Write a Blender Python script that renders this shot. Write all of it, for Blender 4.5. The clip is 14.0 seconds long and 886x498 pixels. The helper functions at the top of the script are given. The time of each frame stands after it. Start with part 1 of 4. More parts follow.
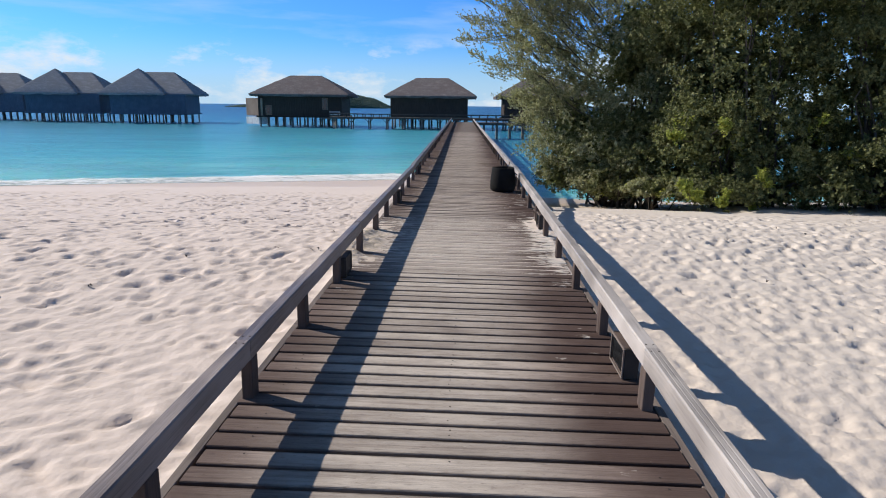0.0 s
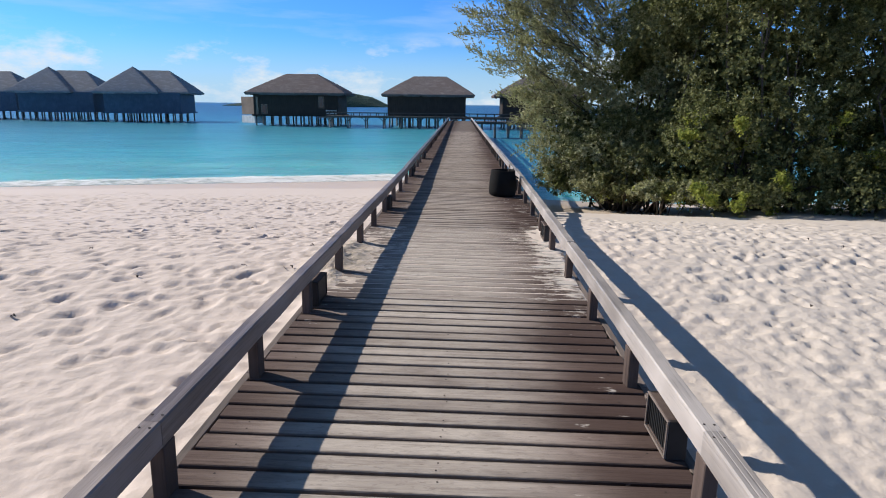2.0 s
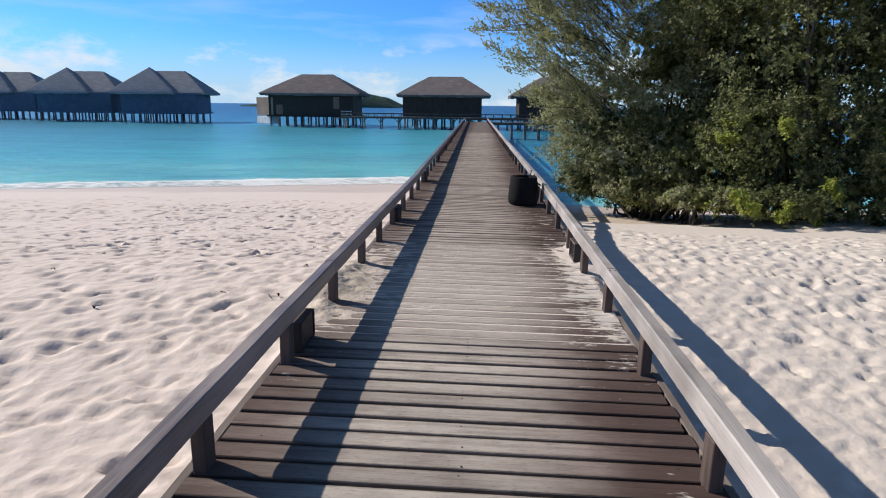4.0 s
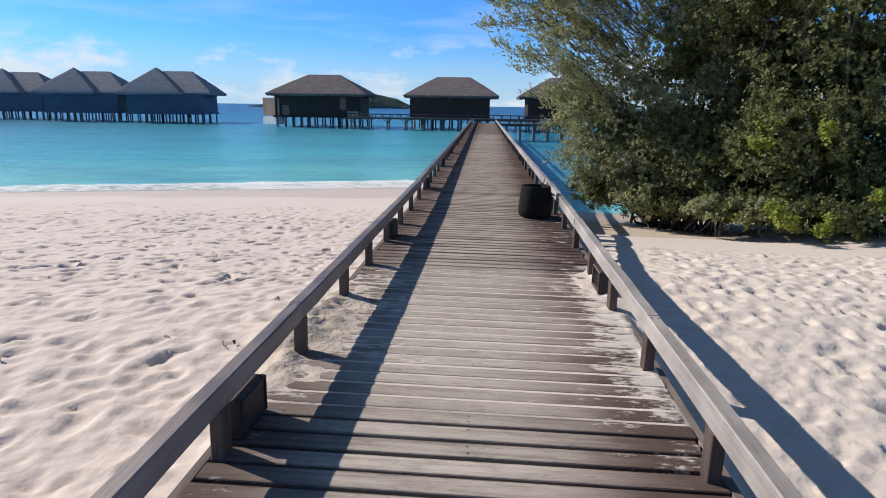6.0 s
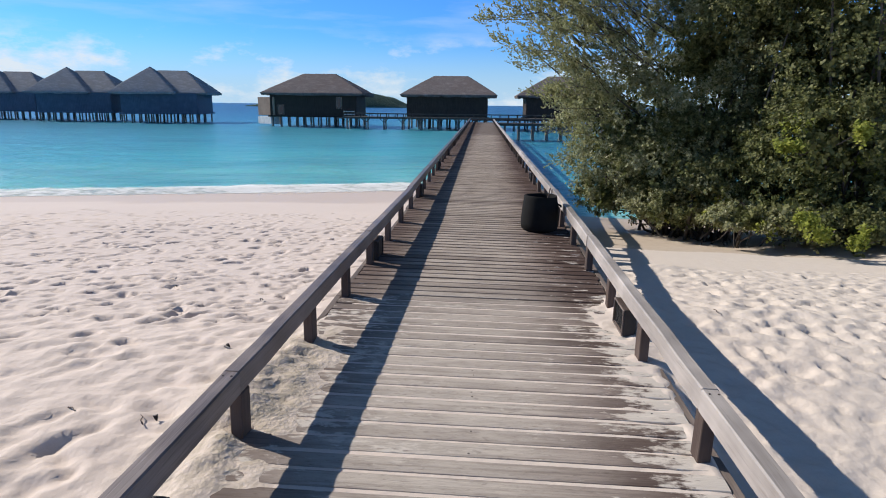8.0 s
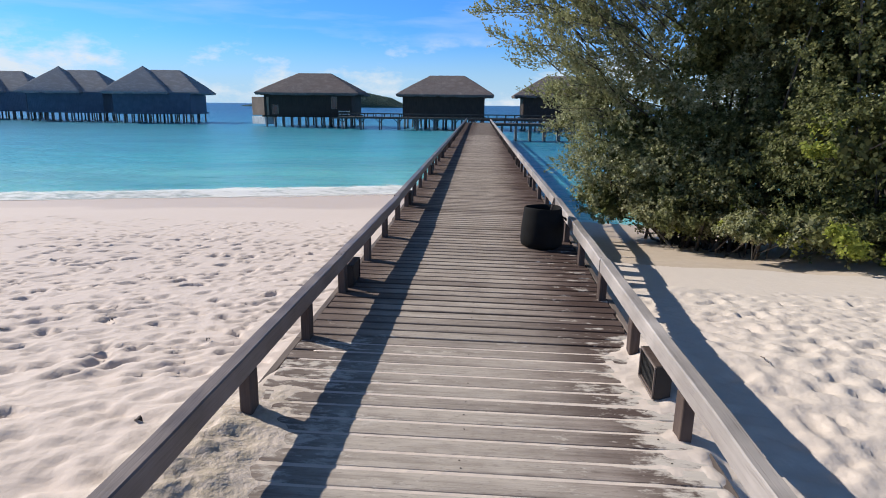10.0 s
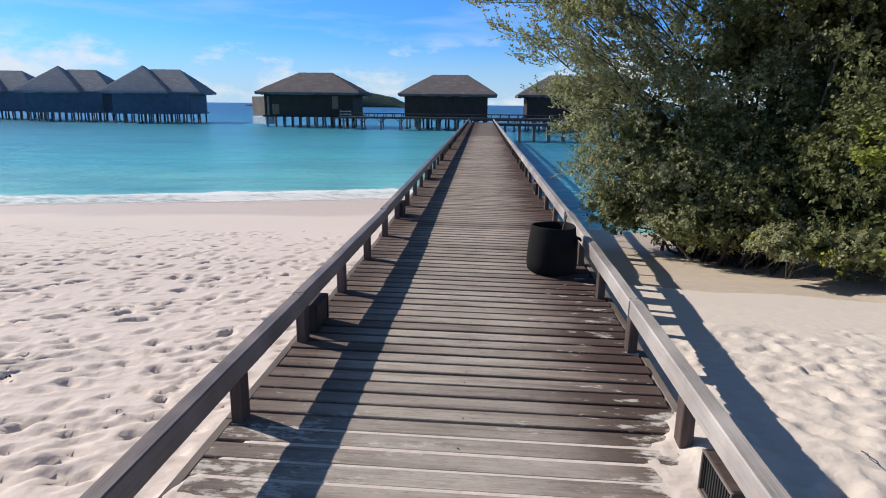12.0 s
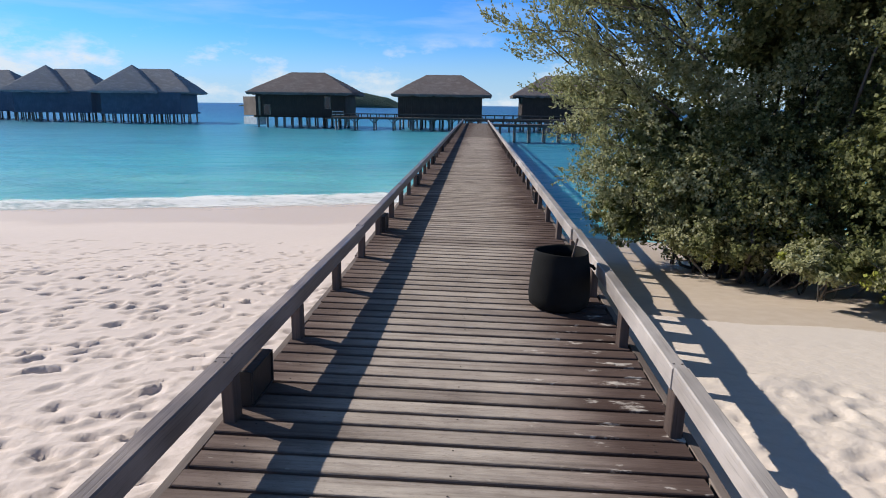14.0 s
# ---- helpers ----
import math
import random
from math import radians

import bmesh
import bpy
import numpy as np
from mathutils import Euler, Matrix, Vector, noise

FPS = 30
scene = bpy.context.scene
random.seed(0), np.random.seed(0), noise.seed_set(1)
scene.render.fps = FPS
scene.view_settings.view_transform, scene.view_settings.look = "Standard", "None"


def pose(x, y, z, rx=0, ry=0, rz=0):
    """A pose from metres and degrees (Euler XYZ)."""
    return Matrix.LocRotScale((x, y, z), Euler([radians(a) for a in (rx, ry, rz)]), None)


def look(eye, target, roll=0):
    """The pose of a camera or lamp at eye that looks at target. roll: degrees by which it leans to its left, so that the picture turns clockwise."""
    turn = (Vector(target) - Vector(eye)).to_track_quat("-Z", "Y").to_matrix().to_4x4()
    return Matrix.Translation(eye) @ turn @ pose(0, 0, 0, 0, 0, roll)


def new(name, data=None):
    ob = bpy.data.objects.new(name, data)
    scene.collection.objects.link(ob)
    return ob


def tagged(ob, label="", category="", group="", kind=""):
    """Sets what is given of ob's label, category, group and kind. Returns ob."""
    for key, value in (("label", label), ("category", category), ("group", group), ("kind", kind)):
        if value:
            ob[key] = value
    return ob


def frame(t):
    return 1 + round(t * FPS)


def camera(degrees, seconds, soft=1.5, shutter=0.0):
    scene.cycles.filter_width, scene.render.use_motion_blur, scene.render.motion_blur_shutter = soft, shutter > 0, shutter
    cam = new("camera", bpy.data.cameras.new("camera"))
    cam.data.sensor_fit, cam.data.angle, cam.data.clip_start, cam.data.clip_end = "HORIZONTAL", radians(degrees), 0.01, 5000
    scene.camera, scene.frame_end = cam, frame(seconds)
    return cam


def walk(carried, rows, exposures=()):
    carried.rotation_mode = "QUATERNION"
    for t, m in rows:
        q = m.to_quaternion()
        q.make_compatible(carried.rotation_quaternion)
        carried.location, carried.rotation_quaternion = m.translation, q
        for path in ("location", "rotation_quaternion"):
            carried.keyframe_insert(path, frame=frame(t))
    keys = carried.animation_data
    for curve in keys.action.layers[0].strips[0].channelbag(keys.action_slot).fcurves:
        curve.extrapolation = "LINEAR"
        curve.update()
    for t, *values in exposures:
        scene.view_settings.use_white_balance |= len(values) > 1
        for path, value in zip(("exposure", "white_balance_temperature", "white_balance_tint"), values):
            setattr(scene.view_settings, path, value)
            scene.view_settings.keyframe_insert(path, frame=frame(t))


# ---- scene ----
cam = camera(71.5, 14.0, soft=1.0)
PATH = [
    (0, (0.101, -0.224, 1.577), (0.010, 2.014, 1.055), 0.6),
    (0.5, (0.093, 0.006, 1.562), (0.008, 2.244, 1.038), 0.6),
    (1, (0.072, 0.250, 1.564), (-0.006, 2.487, 1.037), 0.7),
    (1.5, (0.083, 0.460, 1.544), (0.008, 2.699, 1.021), 0.7),
    (2, (0.118, 0.689, 1.554), (0.034, 2.927, 1.028), 0.6),
    (2.5, (0.110, 0.926, 1.536), (0.013, 3.164, 1.014), 0.7),
    (3, (0.079, 1.168, 1.535), (-0.031, 3.406, 1.012), 0.7),
    (5.5, (0.106, 2.418, 1.559), (-0.064, 4.651, 1.034), 0.6),
    (6, (0.092, 2.690, 1.547), (-0.076, 4.924, 1.025), 0.7),
    (6.5, (0.071, 2.939, 1.556), (-0.093, 5.173, 1.030), 0.7),
    (7, (0.081, 3.182, 1.541), (-0.083, 5.415, 1.020), 0.7),
    (7.5, (0.099, 3.419, 1.558), (-0.066, 5.652, 1.034), 0.6),
    (8, (0.075, 3.675, 1.561), (-0.086, 5.909, 1.036), 0.6),
    (8.2, (0.069, 3.773, 1.562), (-0.093, 6.008, 1.037), 0.7),
    (10.5, (0.120, 4.927, 1.552), (-0.029, 7.161, 1.027), 0.6),
    (11, (0.147, 5.220, 1.551), (-0.007, 7.453, 1.025), 0.7),
    (11.5, (0.136, 5.504, 1.538), (-0.024, 7.738, 1.014), 0.7),
    (12, (0.125, 5.773, 1.551), (-0.037, 8.006, 1.025), 0.6),
    (12.5, (0.132, 6.043, 1.552), (-0.028, 8.277, 1.025), 0.5),
    (13, (0.129, 6.312, 1.541), (-0.024, 8.547, 1.018), 0.7),
    (13.5, (0.125, 6.587, 1.551), (-0.025, 8.820, 1.023), 0.7),
    (14, (0.127, 6.849, 1.538), (-0.015, 9.085, 1.014), 0.7),
]
walk(cam, [(t, look(eye, target, roll)) for t, eye, target, roll in PATH])

# ---- world, sun, exposure ----
SUN = Vector((-1.47, 0.62, 1.0)).normalized()
scene.view_settings.exposure = 0.0


def make_world():
    w = bpy.data.worlds.new("world")
    scene.world = w
    w.use_nodes = True
    nt = w.node_tree
    n, l = nt.nodes, nt.links
    n.clear()
    sky = n.new("ShaderNodeTexSky")
    sky.sky_type, sky.sun_disc = "NISHITA", False
    sky.sun_elevation, sky.sun_rotation = math.asin(SUN.z), math.atan2(SUN.x, SUN.y)
    sky.air_density, sky.dust_density, sky.ozone_density = 1.0, 0.2, 4.0
    co = n.new("ShaderNodeTexCoord")
    sep = n.new("ShaderNodeSeparateXYZ")
    l.new(co.outputs["Generated"], sep.inputs[0])
    # thin streaks high up and a soft bank of cloud near the horizon
    stretch = n.new("ShaderNodeMapping")
    stretch.inputs["Scale"].default_value = (3.0, 3.0, 22.0)
    l.new(co.outputs["Generated"], stretch.inputs[0])
    no = n.new("ShaderNodeTexNoise")
    no.inputs["Scale"].default_value, no.inputs["Detail"].default_value = 1.6, 7.0
    no.inputs["Roughness"].default_value = 0.55
    l.new(stretch.outputs[0], no.inputs["Vector"])
    wisp = n.new("ShaderNodeMapRange")
    for k, v in (("From Min", 0.50), ("From Max", 0.80), ("To Min", 0.0), ("To Max", 0.5)):
        wisp.inputs[k].default_value = v
    l.new(no.outputs["Fac"], wisp.inputs[0])
    bank = n.new("ShaderNodeMapRange")
    bank.interpolation_type = "SMOOTHSTEP"
    for k, v in (("From Min", 0.0), ("From Max", 0.11), ("To Min", 0.85), ("To Max", 0.0)):
        bank.inputs[k].default_value = v
    l.new(sep.outputs[2], bank.inputs[0])
    both = n.new("ShaderNodeMath")
    both.operation = "MAXIMUM"
    l.new(wisp.outputs[0], both.inputs[0])
    l.new(bank.outputs[0], both.inputs[1])
    mix = n.new("ShaderNodeMix")
    mix.data_type = "RGBA"
    mix.inputs[7].default_value = (5.0, 6.9, 8.8, 1)
    # small heaped clouds low down
    heap = n.new("ShaderNodeMapping")
    heap.inputs["Scale"].default_value = (1.0, 1.0, 2.3)
    l.new(co.outputs["Generated"], heap.inputs[0])
    puff = n.new("ShaderNodeTexNoise")
    puff.inputs["Scale"].default_value, puff.inputs["Detail"].default_value, puff.inputs["Roughness"].default_value = 7.5, 8.0, 0.6
    l.new(heap.outputs[0], puff.inputs["Vector"])
    full = n.new("ShaderNodeMapRange")
    for k, v in (("From Min", 0.49), ("From Max", 0.62), ("To Min", 0.0), ("To Max", 0.9)):
        full.inputs[k].default_value = v
    l.new(puff.outputs["Fac"], full.inputs[0])
    low = n.new("ShaderNodeMapRange")
    low.interpolation_type = "SMOOTHSTEP"
    for k, v in (("From Min", 0.115), ("From Max", 0.06), ("To Min", 0.0), ("To Max", 1.0)):
        low.inputs[k].default_value = v
    l.new(sep.outputs[2], low.inputs[0])
    puffs = n.new("ShaderNodeMath")
    puffs.operation = "MULTIPLY"
    l.new(full.outputs[0], puffs.inputs[0])
    l.new(low.outputs[0], puffs.inputs[1])
    heaped = n.new("ShaderNodeMix")
    heaped.data_type = "RGBA"
    heaped.inputs[7].default_value = (7.6, 8.3, 9.0, 1)
    l.new(puffs.outputs[0], heaped.inputs[0])
    l.new(mix.outputs[2], heaped.inputs[6])
    l.new(both.outputs[0], mix.inputs[0])
    tint = n.new("ShaderNodeMix")
    tint.data_type, tint.blend_type = "RGBA", "MULTIPLY"
    tint.inputs[0].default_value = 1.0
    # the sky deepens from the horizon to the zenith
    deep = n.new("ShaderNodeValToRGB")
    e = deep.color_ramp.elements
    e.new(0.5)
    for k, (at, col) in enumerate(((0.16, (0.37, 0.86, 1.60)), (0.50, (0.47, 0.55, 0.62)), (1.0, (0.43, 0.49, 0.53)))):
        e[k].position, e[k].color = at, (*col, 1)
    l.new(sep.outputs[2], deep.inputs[0])
    l.new(deep.outputs[0], tint.inputs[7])
    l.new(sky.outputs[0], tint.inputs[6])
    l.new(tint.outputs[2], mix.inputs[6])
    bg = n.new("ShaderNodeBackground")
    bg.inputs["Strength"].default_value = 0.1
    l.new(heaped.outputs[2], bg.inputs[0])
    out = n.new("ShaderNodeOutputWorld")
    l.new(bg.outputs[0], out.inputs[0])


make_world()
sun = new("sun", bpy.data.lights.new("sun", "SUN"))
sun.data.energy, sun.data.angle, sun.data.color = 5.2, radians(0.53), (1.0, 0.93, 0.84)
sun.matrix_world = look((0, 0, 30), tuple(Vector((0, 0, 30)) - SUN))


# ---- materials ----
class Nodes:
    """A node material: small calls that return sockets."""

    def __init__(self, name):
        self.m = bpy.data.materials.new(name)
        self.m.use_nodes = True
        self.t = self.m.node_tree
        self.bsdf = self.t.nodes["Principled BSDF"]
        self.co = self.t.nodes.new("ShaderNodeTexCoord")

    def link(self, a, b):
        self.t.links.new(a, b)

    def node(self, kind, **sets):
        nd = self.t.nodes.new(kind)
        for k, v in sets.items():
            nd.inputs[k.replace("_", " ")].default_value = v
        return nd

    def world(self):
        return self.t.nodes.new("ShaderNodeNewGeometry").outputs["Position"]

    def local(self):
        return self.co.outputs["Object"]

    def noise(self, vec, scale, detail=4.0, rough=0.55, stretch=None):
        if stretch:
            mp = self.t.nodes.new("ShaderNodeMapping")
            mp.inputs["Scale"].default_value = stretch
            self.link(vec, mp.inputs[0])
            vec = mp.outputs[0]
        nd = self.node("ShaderNodeTexNoise", Scale=scale, Detail=detail, Roughness=rough)
        self.link(vec, nd.inputs["Vector"])
        return nd.outputs["Fac"]

    def ramp(self, fac, *stops):
        nd = self.t.nodes.new("ShaderNodeValToRGB")
        e = nd.color_ramp.elements
        while len(e) < len(stops):
            e.new(0.5)
        for k, (p, c) in enumerate(stops):
            e[k].position, e[k].color = p, (*c, 1) if len(c) == 3 else c
        self.link(fac, nd.inputs[0])
        return nd.outputs["Color"]

    def span(self, v, a, b, c=0.0, d=1.0, smooth=False):
        nd = self.t.nodes.new("ShaderNodeMapRange")
        if smooth:
            nd.interpolation_type = "SMOOTHSTEP"
        for k, x in zip(("From Min", "From Max", "To Min", "To Max"), (a, b, c, d)):
            nd.inputs[k].default_value = x
        self.link(v, nd.inputs[0])
        return nd.outputs[0]

    def math(self, op, a, b=None):
        nd = self.t.nodes.new("ShaderNodeMath")
        nd.operation = op
        for k, x in enumerate((a, b)):
            if x is None:
                continue
            if isinstance(x, (int, float)):
                nd.inputs[k].default_value = x
            else:
                self.link(x, nd.inputs[k])
        return nd.outputs[0]

    def xyz(self, vec):
        nd = self.t.nodes.new("ShaderNodeSeparateXYZ")
        self.link(vec, nd.inputs[0])
        return nd.outputs

    def mix(self, fac, a, b, blend="MIX"):
        nd = self.t.nodes.new("ShaderNodeMix")
        nd.data_type, nd.blend_type = "RGBA", blend
        for k, x in ((0, fac), (6, a), (7, b)):
            if isinstance(x, (int, float)):
                nd.inputs[k].default_value = x
            elif isinstance(x, tuple):
                nd.inputs[k].default_value = (*x, 1)
            else:
                self.link(x, nd.inputs[k])
        return nd.outputs[2]

    def random(self):
        return self.t.nodes.new("ShaderNodeObjectInfo").outputs["Random"]

    def island(self):
        return self.t.nodes.new("ShaderNodeNewGeometry").outputs["Random Per Island"]

    def bump(self, height, strength, distance):
        nd = self.node("ShaderNodeBump", Strength=strength, Distance=distance)
        self.link(height, nd.inputs["Height"])
        self.link(nd.outputs[0], self.bsdf.inputs["Normal"])

    def done(self, color=None, rough=0.6, spec=0.5, metal=0.0):
        if isinstance(color, tuple):
            self.bsdf.inputs["Base Color"].default_value = (*color, 1)
        elif color is not None:
            self.link(color, self.bsdf.inputs["Base Color"])
        if isinstance(rough, (int, float)):
            self.bsdf.inputs["Roughness"].default_value = rough
        else:
            self.link(rough, self.bsdf.inputs["Roughness"])
        self.bsdf.inputs["Specular IOR Level"].default_value = spec
        self.bsdf.inputs["Metallic"].default_value = metal
        return self.m


def mat_sand():
    k = Nodes("sand")
    w = k.world()
    big = k.noise(w, 0.5, 3)
    mid = k.noise(w, 6.0, 4)
    fine = k.noise(w, 160.0, 2)
    c = k.mix(big, (0.695, 0.582, 0.508), (0.77, 0.658, 0.586))
    c = k.mix(k.span(k.math("ADD", k.xyz(w)[0], k.math("MULTIPLY", big, 3.0)), 0.5, 4.5, 0.0, 0.8), c, (0.683, 0.615, 0.54))
    c = k.mix(k.math("MULTIPLY", k.span(k.xyz(w)[1], 6.0, 10.0), k.span(k.xyz(w)[0], -1.0, 1.0, 0.7, 0.0)), c, (0.745, 0.645, 0.60))
    c = k.mix(k.span(mid, 0.35, 0.75, 0.0, 0.2), c, (0.62, 0.54, 0.475))
    c = k.mix(k.span(fine, 0.3, 0.7, 0.0, 0.14), c, (0.46, 0.385, 0.315))
    # wet towards the waterline
    z = k.xyz(w)[2]
    edge = k.math("ADD", z, k.math("MULTIPLY", k.noise(w, 0.35, 3), 0.30))
    wet = k.span(edge, -0.93, -1.03, 0.0, 1.0, True)
    c = k.mix(k.math("MULTIPLY", wet, 0.38), c, (0.50, 0.385, 0.31))
    # damper crumbs where the sand has drifted against the boards
    x, y, _ = k.xyz(w)
    heap = k.math("MULTIPLY", k.span(k.math("ABSOLUTE", k.math("ADD", x, 1.12)), 0.12, 0.5, 1.0, 0.0, True), k.math("MULTIPLY", k.span(y, 5.2, 6.2, 0, 1, True), k.span(y, 7.4, 8.2, 1, 0, True)))
    c = k.mix(k.math("MULTIPLY", heap, k.span(k.noise(w, 16.0, 5, 0.7), 0.35, 0.6, 0.25, 0.95)), c, (0.47, 0.40, 0.31))
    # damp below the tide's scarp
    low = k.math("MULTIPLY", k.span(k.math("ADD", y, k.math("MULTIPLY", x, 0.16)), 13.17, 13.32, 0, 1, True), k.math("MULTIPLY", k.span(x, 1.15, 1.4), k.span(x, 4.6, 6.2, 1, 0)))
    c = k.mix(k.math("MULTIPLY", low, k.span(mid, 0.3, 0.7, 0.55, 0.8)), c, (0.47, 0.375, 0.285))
    # trodden: crumbs and small pits, calmer towards the water
    trod = k.math("MULTIPLY", k.span(y, 9.5, 14.0, 1.0, 0.25, True), k.span(low, 0, 1, 1.0, 0.2))
    churn = k.math("ADD", k.math("ADD", k.math("MULTIPLY", k.noise(w, 8.0, 1.6, 0.45, (1.0, 1.25, 1.0)), 0.8), k.math("MULTIPLY", k.noise(w, 24.0, 1.5, 0.5), 0.32)), k.math("MULTIPLY", k.noise(w, 34.0, 3, 0.5), k.span(heap, 0, 1, 0.10, 0.8)))
    k.bump(k.math("ADD", k.math("MULTIPLY", fine, 0.02), k.math("MULTIPLY", churn, trod)), 0.5, 0.03)
    return k.done(c, k.span(wet, 0, 1, 0.95, 0.6), 0.3)


def mat_wood(name, dark, light, sandy=False, axis=0, worn=0.5, rough=0.75, spec=0.25):
    """Weathered timber; the grain runs along the local axis given."""
    k = Nodes(name)
    v = k.local()
    st = [26.0, 26.0, 26.0]
    st[axis] = 1.1
    shift = k.t.nodes.new("ShaderNodeVectorMath")
    shift.operation = "ADD"
    seed = k.t.nodes.new("ShaderNodeCombineXYZ")
    r = k.random()
    for j in range(3):
        k.link(k.math("MULTIPLY", r, 37.0 + 11 * j), seed.inputs[j])
    k.link(v, shift.inputs[0])
    k.link(seed.outputs[0], shift.inputs[1])
    v = shift.outputs[0]
    grain = k.noise(v, 1.0, 6, 0.65, st)
    fibre = k.noise(v, 4.0, 3, 0.6, st)
    patch = k.noise(v, 1.4, 4)
    c = k.mix(k.span(grain, 0.3, 0.7), dark, light)
    c = k.mix(k.span(r, 0, 1, 0.0, 0.7), c, tuple(x * 0.8 for x in dark))
    c = k.mix(k.span(patch, 0.40, 0.7, 0.0, worn), c, tuple(min(1, x * 1.55) for x in light))
    c = k.mix(k.span(fibre, 0.30, 0.42, 0.3, 0.0), c, tuple(x * 0.35 for x in dark))
    if sandy:
        w = k.world()
        x, y, z = k.xyz(w)
        near = k.math("MULTIPLY", k.span(y, 4.4, 6.6, 0, 1, True), k.span(y, 8.0, 9.6, 1, 0, True))
        sides = k.span(k.math("ABSOLUTE", k.math("ADD", x, -0.25)), 0.35, 1.0, 0.0, 1.0)
        dust = k.noise(w, 2.3, 6, 0.7, (1.0, 2.2, 1.0))
        speck = k.noise(w, 19.0, 4, 0.7, (0.6, 1.6, 1.0))
        amt = k.math("ADD", k.math("MULTIPLY", near, 0.07), k.math("MULTIPLY", k.math("MULTIPLY", near, sides), k.span(x, 0.0, 0.9, 0.08, 0.24)))
        got = k.span(k.math("ADD", k.math("ADD", k.math("MULTIPLY", dust, 0.6), k.math("MULTIPLY", speck, 0.4)), amt), 0.645, 0.715, 0.0, 0.88)
        # a paler, trodden middle
        mid = k.math("MULTIPLY", k.span(k.math("ABSOLUTE", k.math("ADD", x, 0.12)), 0.25, 1.0, 1.0, 0.0, True), k.span(patch, 0.25, 0.6, 0.6, 1.0))
        old = k.span(k.math("ADD", y, k.math("MULTIPLY", k.noise(w, 0.6, 3), 4.0)), 7.5, 12.5, 1.0, 0.75, True)
        c = k.mix(k.math("MULTIPLY", mid, old), c, (0.585, 0.515, 0.445))
        c = k.mix(k.span(r, 0.2, 1.0, 0.0, 0.34), c, dark)
        film = k.math("MULTIPLY", near, k.span(patch, 0.3, 0.65, 0.15, 0.45))
        c = k.mix(film, c, (0.50, 0.45, 0.40))
        # damp, dark brown ends; shade of the joints painted along the long edges
        ends = k.span(k.math("ADD", k.math("ABSOLUTE", k.math("ADD", x, -0.02)), k.math("MULTIPLY", k.math("ADD", k.noise(v, 3.0, 4), k.math("MULTIPLY", r, 0.5)), 0.5)), 0.86, 1.28, 0.0, 0.72, True)
        c = k.mix(k.math("MULTIPLY", ends, k.span(x, -0.3, 0.3, 0.45, 1.0)), c, (0.062, 0.038, 0.032))
        lx, ly, lz = k.xyz(k.local())
        rim = k.span(k.math("ADD", k.math("ABSOLUTE", ly), k.math("MULTIPLY", k.noise(v, 9.0, 3), 0.02)), 0.054, 0.069, 0.0, 0.55, True)
        rim = k.math("MULTIPLY", rim, k.span(near, 0.2, 0.9, 1.0, 0.15))
        c = k.mix(rim, c, (0.055, 0.038, 0.032))
        c = k.mix(k.span(grain, 0.28, 0.5, 0.45, 0.0), c, dark)
        c = k.mix(k.span(k.noise(v, 7.0, 5, 0.65, (0.6, 2.0, 1.0)), 0.45, 0.72, 0.0, 0.35), c, dark)
        c = k.mix(k.span(k.noise(v, 42.0, 3, 0.7, (0.5, 1.6, 1.0)), 0.56, 0.74, 0.0, 0.4), c, tuple(q * 0.6 for q in dark))
        c = k.mix(got, c, (0.66, 0.60, 0.53))
        # splashes of dry sand and salt
        blot = k.math("ADD", k.math("MULTIPLY", k.noise(w, 5.0, 5, 0.6, (0.7, 1.8, 1)), 0.7), k.math("MULTIPLY", k.noise(w, 30.0, 3, 0.6, (0.5, 1.5, 1)), 0.3))
        where = k.math("MULTIPLY", k.span(x, -0.1, 0.85, 0.0, 0.09), k.math("MULTIPLY", k.span(y, 4.0, 6.5, 0.35, 1.0), k.span(y, 11.5, 14.0, 1.0, 0.3)))
        c = k.mix(k.span(k.math("ADD", blot, where), 0.66, 0.72, 0.0, 0.75), c, (0.68, 0.62, 0.55))
    k.bump(k.math("ADD", grain, k.math("MULTIPLY", fibre, 0.6)), 0.5 if sandy else 0.3, 0.006)
    return k.done(c, k.span(patch, 0.3, 0.7, rough - 0.1, rough + 0.12), spec)


